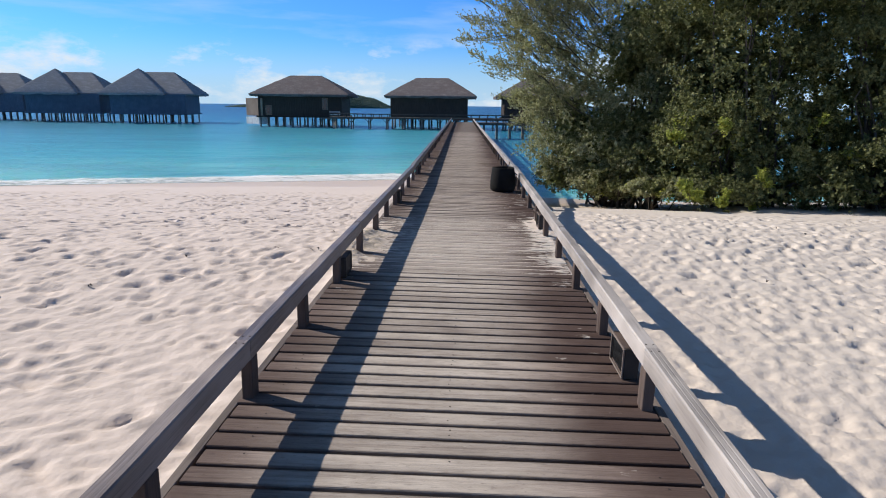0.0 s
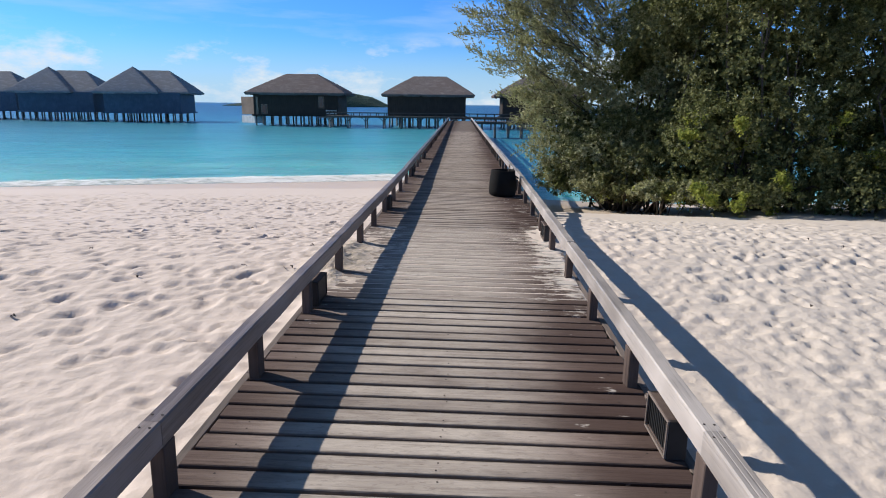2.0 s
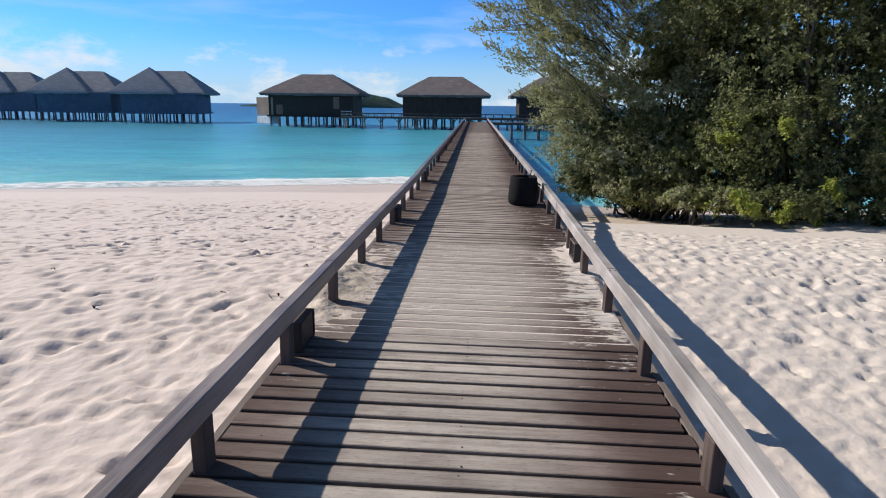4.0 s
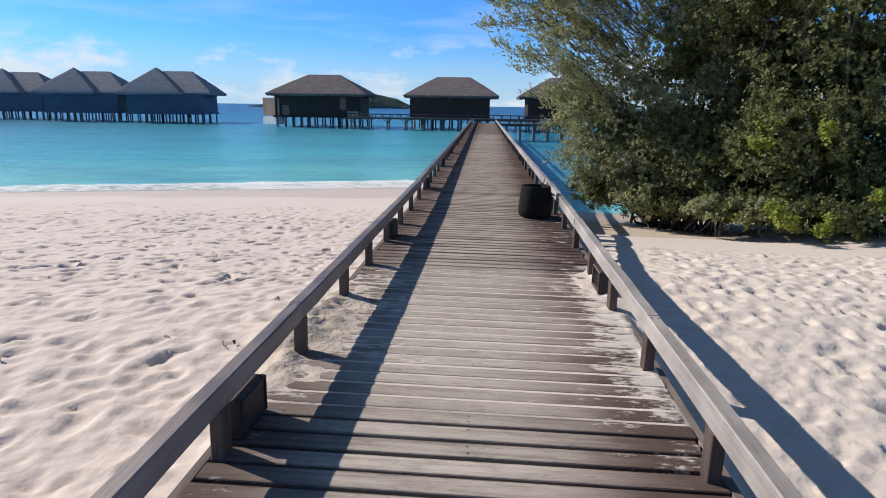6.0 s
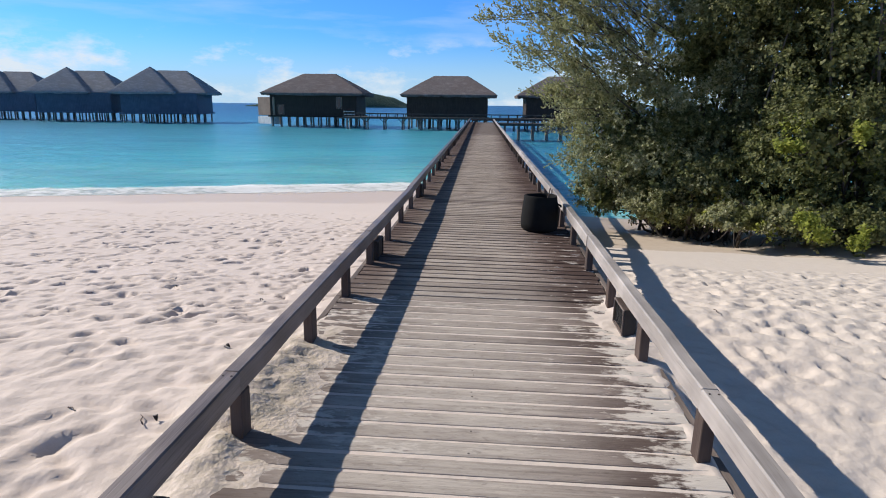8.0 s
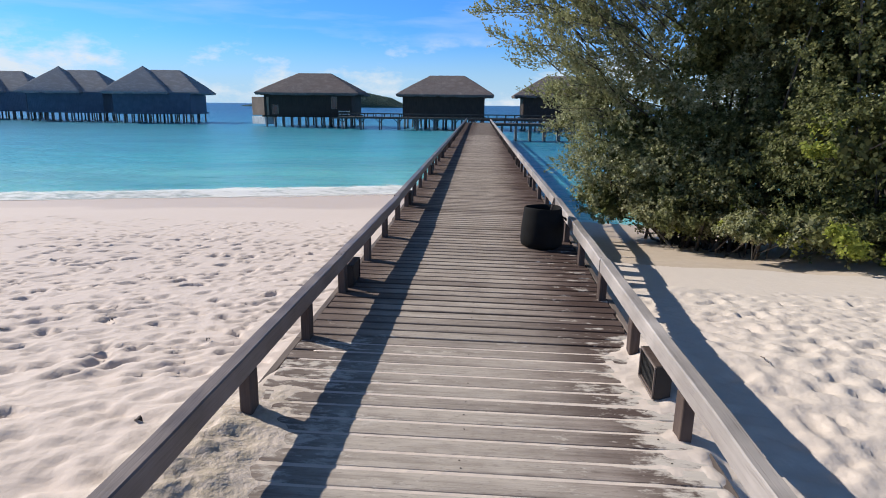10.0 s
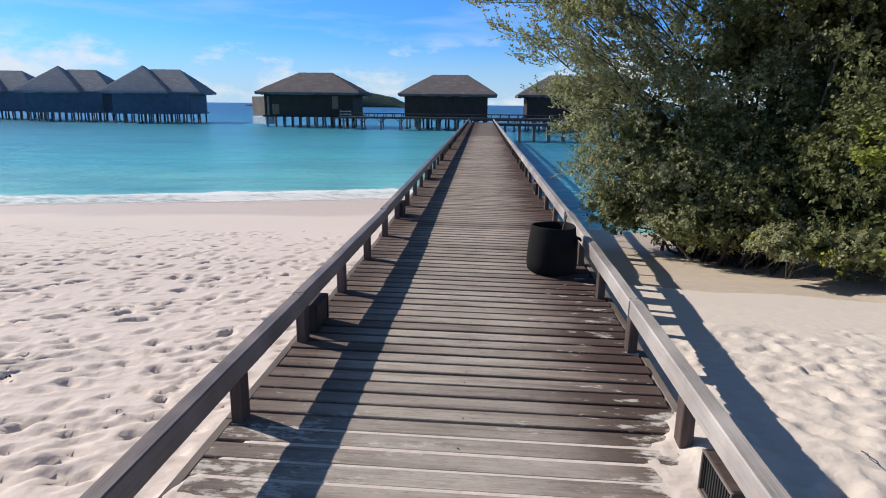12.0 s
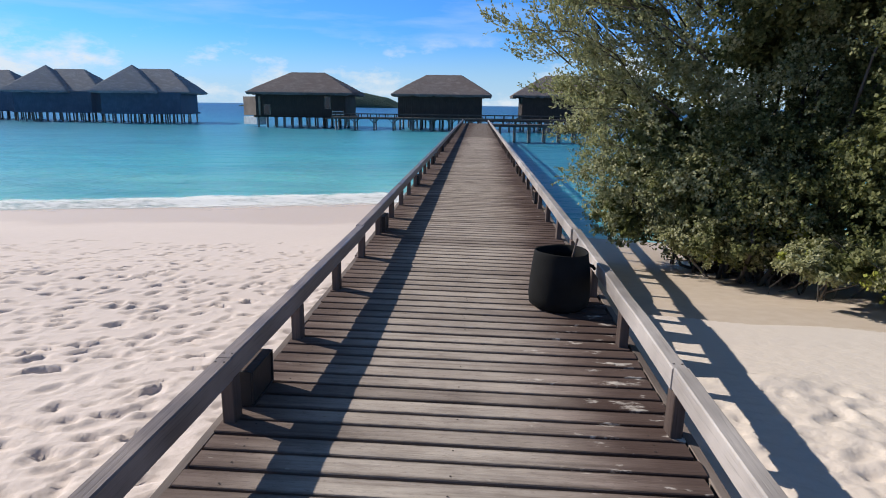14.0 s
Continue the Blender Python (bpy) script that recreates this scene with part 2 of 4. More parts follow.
def mat_sea():
    k = Nodes("sea_water")
    w = k.world()
    x, y, z = k.xyz(w)
    wob = k.math("MULTIPLY", k.math("SUBTRACT", k.noise(w, 0.045, 4, 0.6, (0.6, 1.6, 1)), 0.5), 44.0)
    d = k.math("ADD", k.math("SUBTRACT", y, k.math("MULTIPLY", k.math("MINIMUM", x, 0.0), 0.25)), wob)
    d = k.math("ADD", d, k.math("MULTIPLY", k.span(x, 0.4, 2.6, 0.0, 1.0, True), k.span(y, 22.0, 34.0, 4.0, 50.0)))
    lg = k.math("LOGARITHM", k.math("MAXIMUM", d, 15.0), 10.0)
    f = k.span(lg, 1.3, 3.0)
    c = k.ramp(f, (0.0, (0.42, 0.60, 0.52)), (0.10, (0.20, 0.56, 0.52)), (0.20, (0.085, 0.42, 0.46)),
               (0.38, (0.05, 0.27, 0.38)), (0.50, (0.014, 0.16, 0.29)), (0.70, (0.006, 0.075, 0.19)), (1.0, (0.005, 0.05, 0.15)))
    patch = k.noise(w, 0.12, 5, 0.6, (0.5, 1.5, 1))
    c = k.mix(k.span(patch, 0.45, 0.75, 0.0, 0.45), c, (0.01, 0.12, 0.22))
    streak = k.noise(w, 0.30, 5, 0.62, (0.35, 1.8, 1))
    c = k.mix(k.span(streak, 0.48, 0.70, 0.0, 0.40), c, (0.012, 0.17, 0.27))
    swell = k.noise(w, 0.55, 3, 0.55, (0.7, 1.6, 1))
    rip = k.noise(w, 3.2, 4, 0.6, (0.8, 1.4, 1))
    k.bump(k.math("ADD", k.math("MULTIPLY", swell, 1.0), k.math("MULTIPLY", rip, 0.22)), 0.75, 0.45)
    k.bsdf.inputs["IOR"].default_value = 1.33
    # light spreads in the clear water, so shadows on it are soft
    k.bsdf.inputs["Subsurface Weight"].default_value = 0.85
    k.bsdf.inputs["Subsurface Radius"].default_value = (0.5, 1.0, 1.0)
    k.bsdf.inputs["Subsurface Scale"].default_value = 1.5
    return k.done(c, 0.30, 0.5)


def mat_foam():
    k = Nodes("sea_foam")
    w = k.world()
    uv = k.co.outputs["UV"]
    u, v, _ = k.xyz(uv)
    hem = k.math("MULTIPLY", k.span(v, 0.0, 0.12), k.span(v, 0.86, 1.0, 1.0, 0.0))
    v = k.math("ADD", v, k.math("MULTIPLY", k.math("SUBTRACT", k.noise(w, 0.7, 5, 0.62), 0.5), 0.40))
    body = k.math("MULTIPLY", k.span(v, 0.10, 0.45, 0, 1, True), k.span(v, 0.56, 0.72, 1, 0.0, True))
    lace = k.noise(w, 2.6, 8, 0.74, (0.55, 1.1, 1))
    broad = k.noise(w, 0.22, 3, 0.5, (1.0, 0.6, 1))
    a = k.span(k.math("ADD", k.math("ADD", k.math("MULTIPLY", lace, 0.8), k.math("MULTIPLY", broad, 0.4)), k.math("MULTIPLY", body, 0.40)), 0.76, 1.04, 0.0, 0.95)
    a = k.math("MULTIPLY", a, hem)
    k.link(a, k.bsdf.inputs["Alpha"])
    k.bump(lace, 0.5, 0.06)
    return k.done((0.86, 0.87, 0.86), 0.8, 0.2)


def mat_thatch(name, a, b, stain):
    k = Nodes(name)
    v = k.local()
    straw = k.noise(v, 3.4, 5, 0.65, (6.0, 6.0, 1.8))
    patch = k.noise(v, 0.35, 4, 0.6)
    c = k.mix(k.span(straw, 0.3, 0.7), a, b)
    c = k.mix(k.span(patch, 0.42, 0.65, 0.0, 0.6), c, stain)
    c = k.mix(k.span(k.noise(v, 1.1, 5, 0.7, (1, 1, 2.5)), 0.50, 0.72, 0.0, 0.5), c, tuple(min(1, x * 1.35) for x in b))
    k.bump(straw, 0.6, 0.045)
    return k.done(c, 0.95, 0.1)


def mat_plain(name, color, rough=0.6, spec=0.5, vary=0.25, scale=6.0, metal=0.0, bump=0.15):
    k = Nodes(name)
    n1 = k.noise(k.local(), scale, 5, 0.6)
    c = k.mix(k.span(n1, 0.3, 0.7, 0, 1), tuple(x * (1 - vary) for x in color), tuple(min(1, x * (1 + vary)) for x in color))
    k.bump(k.noise(k.local(), scale * 9, 3), bump, 0.01)
    return k.done(c, k.span(n1, 0.3, 0.7, max(0.05, rough - 0.08), min(1, rough + 0.08)), spec, metal)


def mat_leaf(name, dark, mid, light):
    k = Nodes(name)
    r = k.island()
    big = k.noise(k.world(), 0.9, 3)
    c = k.ramp(k.math("ADD", k.math("MULTIPLY", r, 0.7), k.math("MULTIPLY", big, 0.3)), (0.1, dark), (0.5, mid), (0.95, light))
    tl = k.t.nodes.new("ShaderNodeBsdfTranslucent")
    k.link(k.mix(0.5, c, (0.15, 0.19, 0.06)), tl.inputs["Color"])
    mx = k.t.nodes.new("ShaderNodeMixShader")
    mx.inputs[0].default_value = 0.47
    out = k.t.nodes["Material Output"]
    k.link(k.bsdf.outputs[0], mx.inputs[1])
    k.link(tl.outputs[0], mx.inputs[2])
    k.link(mx.outputs[0], out.inputs["Surface"])
    return k.done(c, 0.6, 0.3)


SAND = mat_sand()
PLANK = mat_wood("deck_plank_wood", (0.105, 0.074, 0.064), (0.285, 0.22, 0.19), True, 0, 0.5, 0.88, 0.08)
RAILW = mat_wood("rail_wood", (0.115, 0.087, 0.077), (0.275, 0.228, 0.208), False, 1, 0.6, 0.45, 0.5)
RAILP = mat_wood("pale_rail_wood", (0.25, 0.22, 0.202), (0.415, 0.374, 0.346), False, 1, 0.7, 0.5, 0.45)
POSTW = mat_wood("post_wood", (0.062, 0.042, 0.036), (0.15, 0.112, 0.095), False, 2, 0.4)
EDGEW = mat_wood("edge_wood", (0.11, 0.086, 0.075), (0.25, 0.205, 0.178), False, 1, 0.5)
BEAMW = mat_wood("beam_wood", (0.07, 0.055, 0.048), (0.19, 0.155, 0.135), False, 1, 0.3)
SEA, FOAM = mat_sea(), mat_foam()
THATCH = mat_thatch("thatch", (0.10, 0.086, 0.085), (0.265, 0.235, 0.228), (0.17, 0.137, 0.13))
# distance haze put into a paler, bluer thatch
THATCH_HAZE = mat_thatch("hazed_thatch", (0.18, 0.19, 0.215), (0.37, 0.38, 0.40), (0.27, 0.26, 0.26))
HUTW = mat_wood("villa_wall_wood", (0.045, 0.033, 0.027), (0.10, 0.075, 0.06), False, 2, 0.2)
# the same haze put into blue-grey wall boards
HUT_HAZE = mat_wood("hazed_villa_wood", (0.085, 0.125, 0.185), (0.145, 0.195, 0.27), False, 2, 0.2)
HUTL = mat_wood("villa_screen_wood", (0.24, 0.165, 0.12), (0.42, 0.31, 0.24), False, 2, 0.3)
PILE = mat_plain("weathered_pile", (0.25, 0.23, 0.21), 0.85, 0.2, 0.45, 3.0)
PALE = mat_plain("pale_concrete", (0.72, 0.71, 0.69), 0.9, 0.2, 0.2, 2.0)
BLACK = mat_plain("black_rubber", (0.011, 0.011, 0.011), 0.85, 0.15, 0.35, 5.0)
LAMP = mat_plain("dark_lamp_box", (0.032, 0.027, 0.025), 0.6, 0.4, 0.3, 9.0)
LOUVRE = mat_plain("black_louvre", (0.012, 0.012, 0.012), 0.5, 0.4, 0.2, 9.0)
SLAT = mat_plain("grey_slat", (0.02, 0.021, 0.022), 0.5, 0.4, 0.2, 9.0)
NAIL = mat_plain("rusty_nail", (0.035, 0.024, 0.02), 0.7, 0.4, 0.3, 30.0)
GLASS = mat_plain("dark_glass", (0.02, 0.03, 0.04), 0.08, 0.6, 0.1, 2.0, 0.0, 0.0)
BARK = mat_wood("bark", (0.06, 0.05, 0.04), (0.15, 0.13, 0.11), False, 2, 0.4)
# olive with the seaward crowns' sunlit brightness put into the colour
LEAF_LIT = mat_leaf("leaf_olive_lit", (0.20, 0.205, 0.10), (0.42, 0.42, 0.215), (0.64, 0.62, 0.40))
# green with the thicket's deep shade put into the colour
LEAF_SHADE = mat_leaf("leaf_green_shaded", (0.062, 0.072, 0.03), (0.175, 0.188, 0.075), (0.36, 0.365, 0.155))
LEAFY = mat_leaf("leaf_young", (0.17, 0.21, 0.03), (0.34, 0.38, 0.06), (0.52, 0.53, 0.13))
# sea haze over the island is put into these bluish greens
WOODS = mat_leaf("hazy_far_woods", (0.11, 0.185, 0.155), (0.14, 0.22, 0.18), (0.17, 0.26, 0.20))


# ---- mesh helpers ----
def mesh_of(name, verts, faces, mats, smooth=False):
    me = bpy.data.meshes.new(name)
    me.from_pydata(verts, [], faces)
    for m in mats if isinstance(mats, (list, tuple)) else (mats,):
        me.materials.append(m)
    if smooth:
        me.polygons.foreach_set("use_smooth", np.ones(len(me.polygons), dtype=bool))
    me.update()
    return me


def part(name, data, parent, at=None, label=""):
    """One mesh object under a thing or a part, at a local pose."""
    ob = new(name, data)
    ob.parent = parent
    if at is not None:
        ob.matrix_basis = at
    return tagged(ob, label)


def thing(name, m, label, category, group="", kind=""):
    ob = new(name)
    ob.empty_display_size = 0.2
    ob.matrix_basis = m
    return tagged(ob, label, category, group, kind)


def block(name, x, y, z, mat, bevel=0.006, smooth=False):
    """A bevelled box of that size about its middle, in x and y, standing on z = 0."""
    bm = bmesh.new()
    bmesh.ops.create_cube(bm, size=1.0)
    bmesh.ops.scale(bm, vec=(x, y, z), verts=bm.verts)
    bmesh.ops.translate(bm, vec=(0, 0, z / 2), verts=bm.verts)
    if bevel:
        bmesh.ops.bevel(bm, geom=bm.edges[:], offset=bevel, segments=1, affect="EDGES")
    me = bpy.data.meshes.new(name)
    bm.to_mesh(me)
    bm.free()
    me.materials.append(mat)
    return me


def tube(points, radii, sides=7):
    """Vertices and faces of a bent, tapered, closed tube."""
    vs, fs = [], []
    pts = [Vector(p) for p in points]
    for k, p in enumerate(pts):
        d = (pts[min(k + 1, len(pts) - 1)] - pts[max(k - 1, 0)]).normalized()
        a = d.orthogonal().normalized()
        b = d.cross(a)
        for j in range(sides):
            an = 2 * math.pi * j / sides
            vs.append(p + (a * math.cos(an) + b * math.sin(an)) * radii[k])
    for k in range(len(pts) - 1):
        for j in range(sides):
            q = (j + 1) % sides
            fs.append((k * sides + j, k * sides + q, (k + 1) * sides + q, (k + 1) * sides + j))
    fs.append(tuple(range(sides))[::-1])
    fs.append(tuple((len(pts) - 1) * sides + j for j in range(sides)))
    return vs, fs


def lattice(x, y, scale, seed):
    """Smooth value noise, 0 to 1, over arrays."""
    rs = np.random.RandomState(seed)
    tab = rs.rand(256, 256)
    u, v = x / scale, y / scale
    i, j = np.floor(u).astype(int), np.floor(v).astype(int)
    fu, fv = u - i, v - j
    fu, fv = fu * fu * (3 - 2 * fu), fv * fv * (3 - 2 * fv)
    g = lambda a, b: tab[a % 256, b % 256]
    return (g(i, j) * (1 - fu) + g(i + 1, j) * fu) * (1 - fv) + (g(i, j + 1) * (1 - fu) + g(i + 1, j + 1) * fu) * fv


# ---- ground: beach and sea bed, one sheet ----
SEA_Z = -1.6


def shoreline(x):
    return np.where(x < 0, 26.6 + 0.27 * np.minimum(x + 2.5, 0) * (x > -40) - 10.0 * (x <= -40), 0) + np.where(x >= 0, np.interp(x, (0, 1.5, 5, 30), (26.6, 22.0, 21.0, 23.0)), 0)


def scarp_y(x):
    return 12.80 - 0.16 * (x - 2.45) + 0.05 * np.sin(4.0 * x)


def ground_z(x, y):
    lf = np.interp(y, (-6, 3, 4.5, 6.2, 7.3, 8.2, 9.2, 11.3, 15.8), (-0.16, -0.15, -0.10, -0.01, -0.01, -0.11, -0.22, -0.40, -0.62))
    rt = np.interp(y, (-6, 2.5, 4.5, 6.3, 7.5, 8.5, 9.3, 10.7, 12, 15), (-0.42, -0.42, -0.30, -0.15, -0.04, -0.02, -0.10, -0.27, -0.45, -0.66))
    f = np.clip((x + 1.2) / 2.4, 0, 1)
    f = f * f * (3 - 2 * f)
    z = lf * (1 - f) + rt * f
    s = shoreline(x)
    far = np.clip((y - 14.0) / np.maximum(s - 14.0, 1), 0, 1)
    shore = z * (1 - far) + (SEA_Z + 0.02) * far
    z = np.where(y > 14.0, shore, z)
    z = np.where(y > s, SEA_Z + 0.02 - np.minimum((y - s) * 0.085, 4.0), z)
    # a low scarp cut by the tide, with damp sand below it
    z = z - 0.15 * np.clip((y - scarp_y(x)) / 0.10, 0, 1) * np.clip((19.5 - y) / 5, 0, 1) * np.clip((x - 1.15) / 0.3, 0, 1) * np.clip((6.2 - x) / 1.6, 0, 1)
    # sand blown over the deck's edges and into its joints
    fill = np.clip((y - 4.9) / 0.7, 0, 1) * np.clip((np.interp(x, (-1.2, -0.9, 0.95, 1.1), (8.2, 9.0, 9.0, 9.1)) - y) / 0.5, 0, 1)
    deck = np.clip((1.25 - np.abs(x)) / 0.1, 0, 1)
    z = np.where(deck > 0, z * (1 - fill * deck) - (0.0032 + 0.0131 * (x - 0.02)) * fill * deck, z)
    z += 0.075 * np.exp(-((x + 1.22) / 0.22) ** 2 - ((y - 6.8) / 0.65) ** 2)
    z += 0.06 * np.exp(-((x - 1.26) / 0.16) ** 2 - ((y - 8.25) / 0.55) ** 2)
    z += 0.045 * np.exp(-((x - 2.12) / 0.28) ** 2 - ((y - 10.9) / 0.18) ** 2)
    z -= 0.9 * deck * (1 - fill) * np.clip((13.0 - y) / 2, 0, 1) * np.clip((1.05 - np.abs(x)) / 0.2, 0, 1)
    return z


def steps(*spans):
    out = []
    for a, b, d in spans:
        out += list(np.arange(a, b, d))
    return np.array(out + [spans[-1][1]])


def build_ground():
    far = [60.0 * 1.35 ** k for k in range(1, 15)]
    xs = np.concatenate([-np.array(far[::-1]), steps((-60, -20, 2.0), (-20, -11.0, 0.25), (-11.0, -6.0, 0.05), (-6.0, 5.2, 0.031), (5.2, 8.4, 0.05), (8.4, 20, 0.3), (20, 60, 4.0)), far])
    ys = np.concatenate([-np.array(far[::-1]), steps((-60, -6, 3.0), (-6, -3.6, 0.2), (-3.6, 1.0, 0.06), (1.0, 13.6, 0.032), (13.6, 17.6, 0.045), (17.6, 30, 0.2), (30, 60, 2.0)), far])
    gx, gy = np.meshgrid(xs, ys)
    z = ground_z(gx, gy)
    near = np.clip((26 - gy) / 8, 0, 1) * (np.abs(gx) < 25)
    near = near * np.clip((gy + 3.5) / 2.5, 0, 1) * np.clip((gx + 11.0) / 1.0, 0, 1) * np.clip((8.6 - gx) / 0.8, 0, 1)
    free = np.clip((np.abs(gx) - 1.15) / 0.2, 0, 1)
    calm = np.where(gx > 0, np.clip((11.3 - gy) / 0.8, 0.12, 1), np.clip((10.6 - gy) / 3.0, 0.15, 1))
    z += near * free * calm * np.where(gx > 0, np.interp(gy, (4.0, 7.5), (0.45, 0.6)), 0.55) * (np.where(gx > 0, 0.008, 0.012) * (lattice(gx, gy, 0.34, 3) - 0.5) + 0.016 * (np.abs(lattice(gx + 0.5 * gy, gy, 0.21, 4) - 0.5) - 0.2) + 0.030 * (np.abs(lattice(gx - 0.4 * gy, gy, 0.13, 14) - 0.5) - 0.2) + 0.026 * (lattice(gx, gy, 0.075, 5) - 0.5))
    z += near * free * np.where(gx > 0, 0.025, 0.045) * (lattice(gx, gy, 1.9, 6) - 0.5)
    # crumbled sand where it has blown over the deck's edges
    crumb = np.clip(1 - np.abs(np.abs(gx) - 1.12) / 0.32, 0, 1) * np.clip((gy - 5.6) / 0.6, 0, 1) * np.clip((np.where(gx < 0, 7.9, 9.1) - gy) / 0.6, 0, 1)
    z += crumb * np.where(gx < 0, 1.35, 0.6) * (0.034 * (lattice(gx, gy, 0.14, 12) - 0.5) + 0.046 * (lattice(gx, gy, 0.075, 13) - 0.5))
    # footprints: a pressed hollow with a low rim
    rs = np.random.RandomState(8)
    for side, x0, x1, y0, y1, count in ((0, -10.7, -1.3, -2.6, 13.6, 4300), (2, -11.0, -1.3, 8.0, 17.3, 2600), (1, 1.3, 8.4, -2.6, 11.2, 7600)):
        for _ in range(count):
            px, py = rs.uniform(x0, x1), rs.uniform(y0, y1)
            if side == 0 and rs.rand() < np.interp(py, (7.5, 9, 12.5, 13.6), (0, 0.7, 0.9, 1.0)) or side == 2 and rs.rand() < np.interp(py, (13, 15, 17.3), (0, 0.3, 0.75)) or side == 1 and rs.rand() < np.interp(py, (9.6, 11.0), (0.0, 0.95)):
                continue
            an = rs.normal(-0.6 if side == 1 else 0.45, 0.6)
            la, lb, dp = rs.uniform(0.065, 0.13), rs.uniform(0.034, 0.060), rs.uniform(0.008, 0.030) * (np.interp(py, (4.0, 7.5), (0.8, 0.95)) * np.interp(px, (1.6, 3.0), (0.6, 1.0)) if side == 1 else 0.85)
            crisp = 3.4
            if side == 0:
                la, lb = la * 1.2, lb * 1.3
            if side == 2:
                la, lb, dp, crisp = la * rs.uniform(0.55, 1.2), lb * rs.uniform(0.65, 1.05), rs.uniform(0.010, 0.034), 3.0
            if side == 0 and rs.rand() < 0.35:
                la, lb, dp = la * 0.6, lb * 0.65, dp * 0.7
            if side == 1 and rs.rand() < 0.65:
                la, lb, dp = la * 0.62, lb * 0.85, dp * 0.8
            a0, a1 = np.searchsorted(xs, (px - 0.45, px + 0.45))
            b0, b1 = np.searchsorted(ys, (py - 0.45, py + 0.45))
            if a1 <= a0 or b1 <= b0:
                continue
            dx, dy = gx[b0:b1, a0:a1] - px, gy[b0:b1, a0:a1] - py
            u, v = (dx * math.cos(an) + dy * math.sin(an)) / la, (dy * math.cos(an) - dx * math.sin(an)) / lb
            r = np.sqrt(u * u + v * v)
            z[b0:b1, a0:a1] += (-dp * np.exp(-(r ** crisp)) + 0.30 * dp * np.exp(-((r - 1.45) / 0.42) ** 2)) * free[b0:b1, a0:a1]
    nx, ny = len(xs), len(ys)
    v = np.stack([gx.ravel(), gy.ravel(), z.ravel()], 1)
    idx = np.arange(nx * ny).reshape(ny, nx)
    q = np.stack([idx[:-1, :-1].ravel(), idx[:-1, 1:].ravel(), idx[1:, 1:].ravel(), idx[1:, :-1].ravel()], 1)
    me = bpy.data.meshes.new("ground")
    me.vertices.add(len(v))
    me.vertices.foreach_set("co", v.ravel())
    me.loops.add(q.size)
    me.loops.foreach_set("vertex_index", q.ravel())
    me.polygons.add(len(q))
    me.polygons.foreach_set("loop_start", np.arange(0, q.size, 4))
    me.polygons.foreach_set("use_smooth", np.ones(len(q), dtype=bool))
    me.update(calc_edges=True)
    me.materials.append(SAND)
    tagged(new("ground", me), "pale coral sand beach trodden with footprints, sloping into the sea", "sand", "", "structure")


build_ground()


def sea_height(gx, gy):
    s = shoreline(gx)
    z = SEA_Z + 0 * gx
    amp = np.clip((gy - s) / 4, 0, 1) * np.clip((60 - gy) / 20, 0, 1)
    z += amp * 0.05 * (lattice(gx * 0.5, gy, 2.4, 21) - 0.5)
    # the low wave that breaks along the shore
    crest = s + 0.9 + 1.2 * (lattice(gx, 0 * gx, 5.0, 22) - 0.5)
    left = np.clip((0.5 - gx) / 2, 0, 1)
    return z + left * (0.03 + 0.08 * lattice(gx, 0 * gx, 4.0, 23)) * np.exp(-((gy - crest) / np.where(gy < crest, 0.45, 0.9)) ** 2)


def build_sea():
    far = [150.0 * 1.4 ** k for k in range(1, 11)]
    xs = np.concatenate([-np.array(far[::-1]), steps((-150, -40, 10.0), (-40, 8, 0.5), (8, 40, 2.0), (40, 150, 10.0)), far])
    ys = np.concatenate([steps((15.5, 34, 0.25), (34, 70, 1.0), (70, 150, 5.0)), far])
    gx, gy = np.meshgrid(xs, ys)
    z = sea_height(gx, gy)
    nx, ny = len(xs), len(ys)
    idx = np.arange(nx * ny).reshape(ny, nx)
    q = np.stack([idx[:-1, :-1].ravel(), idx[:-1, 1:].ravel(), idx[1:, 1:].ravel(), idx[1:, :-1].ravel()], 1)
    me = mesh_of("sea", np.stack([gx.ravel(), gy.ravel(), z.ravel()], 1).tolist(), q.tolist(), SEA, True)
    tagged(new("water", me), "turquoise lagoon turning deep blue towards the horizon", "sea", "", "structure")


build_sea()


def build_foam():
    xs = np.arange(-45, 0.5, 0.25)
    rows = 34
    vs, fs, uv = [], [], []
    for i, x in enumerate(xs):
        a = np.array([x])
        s = float(shoreline(a)[0])
        lead = s - 2.6 - 1.2 * float(lattice(a, 0 * a, 3.0, 31)[0])
        tail = s + 5.2 + 1.6 * float(lattice(a, 0 * a, 5.0, 22)[0] - 0.5)
        for j in range(rows):
            f = j / (rows - 1)
            y = np.array([lead + (tail - lead) * f])
            vs.append((x, float(y[0]), max(float(ground_z(a, y)[0]), float(sea_height(a, y)[0])) + 0.018))
            uv.append((x, f))
    for i in range(len(xs) - 1):
        for j in range(rows - 1):
            k = i * rows + j
            fs.append((k, k + rows, k + rows + 1, k + 1))
    me = mesh_of("foam", vs, fs, FOAM, True)
    lay = me.uv_layers.new(name="uv")
    for lp in me.loops:
        lay.data[lp.index].uv = uv[lp.vertex_index]
    tagged(new("sea_foam", me), "white lacy foam of a small wave breaking on the sand", "foam", "", "stuff")


build_foam()


# ---- boardwalk ----
WALK = pose(0.02, 6.9, 0.0, 0, 0.75, 0.31)
PITCH, DECK_END = 0.123, 61.5


def walk_at(x, y, z=0.0):
    """A local place on the boardwalk from its plan."""
    return pose(x + 0.0054 * min(max(y - 6.9, -10.0), 5.1) - 0.0075 * max(y - 11.0, 0.0), y - 6.9, z)


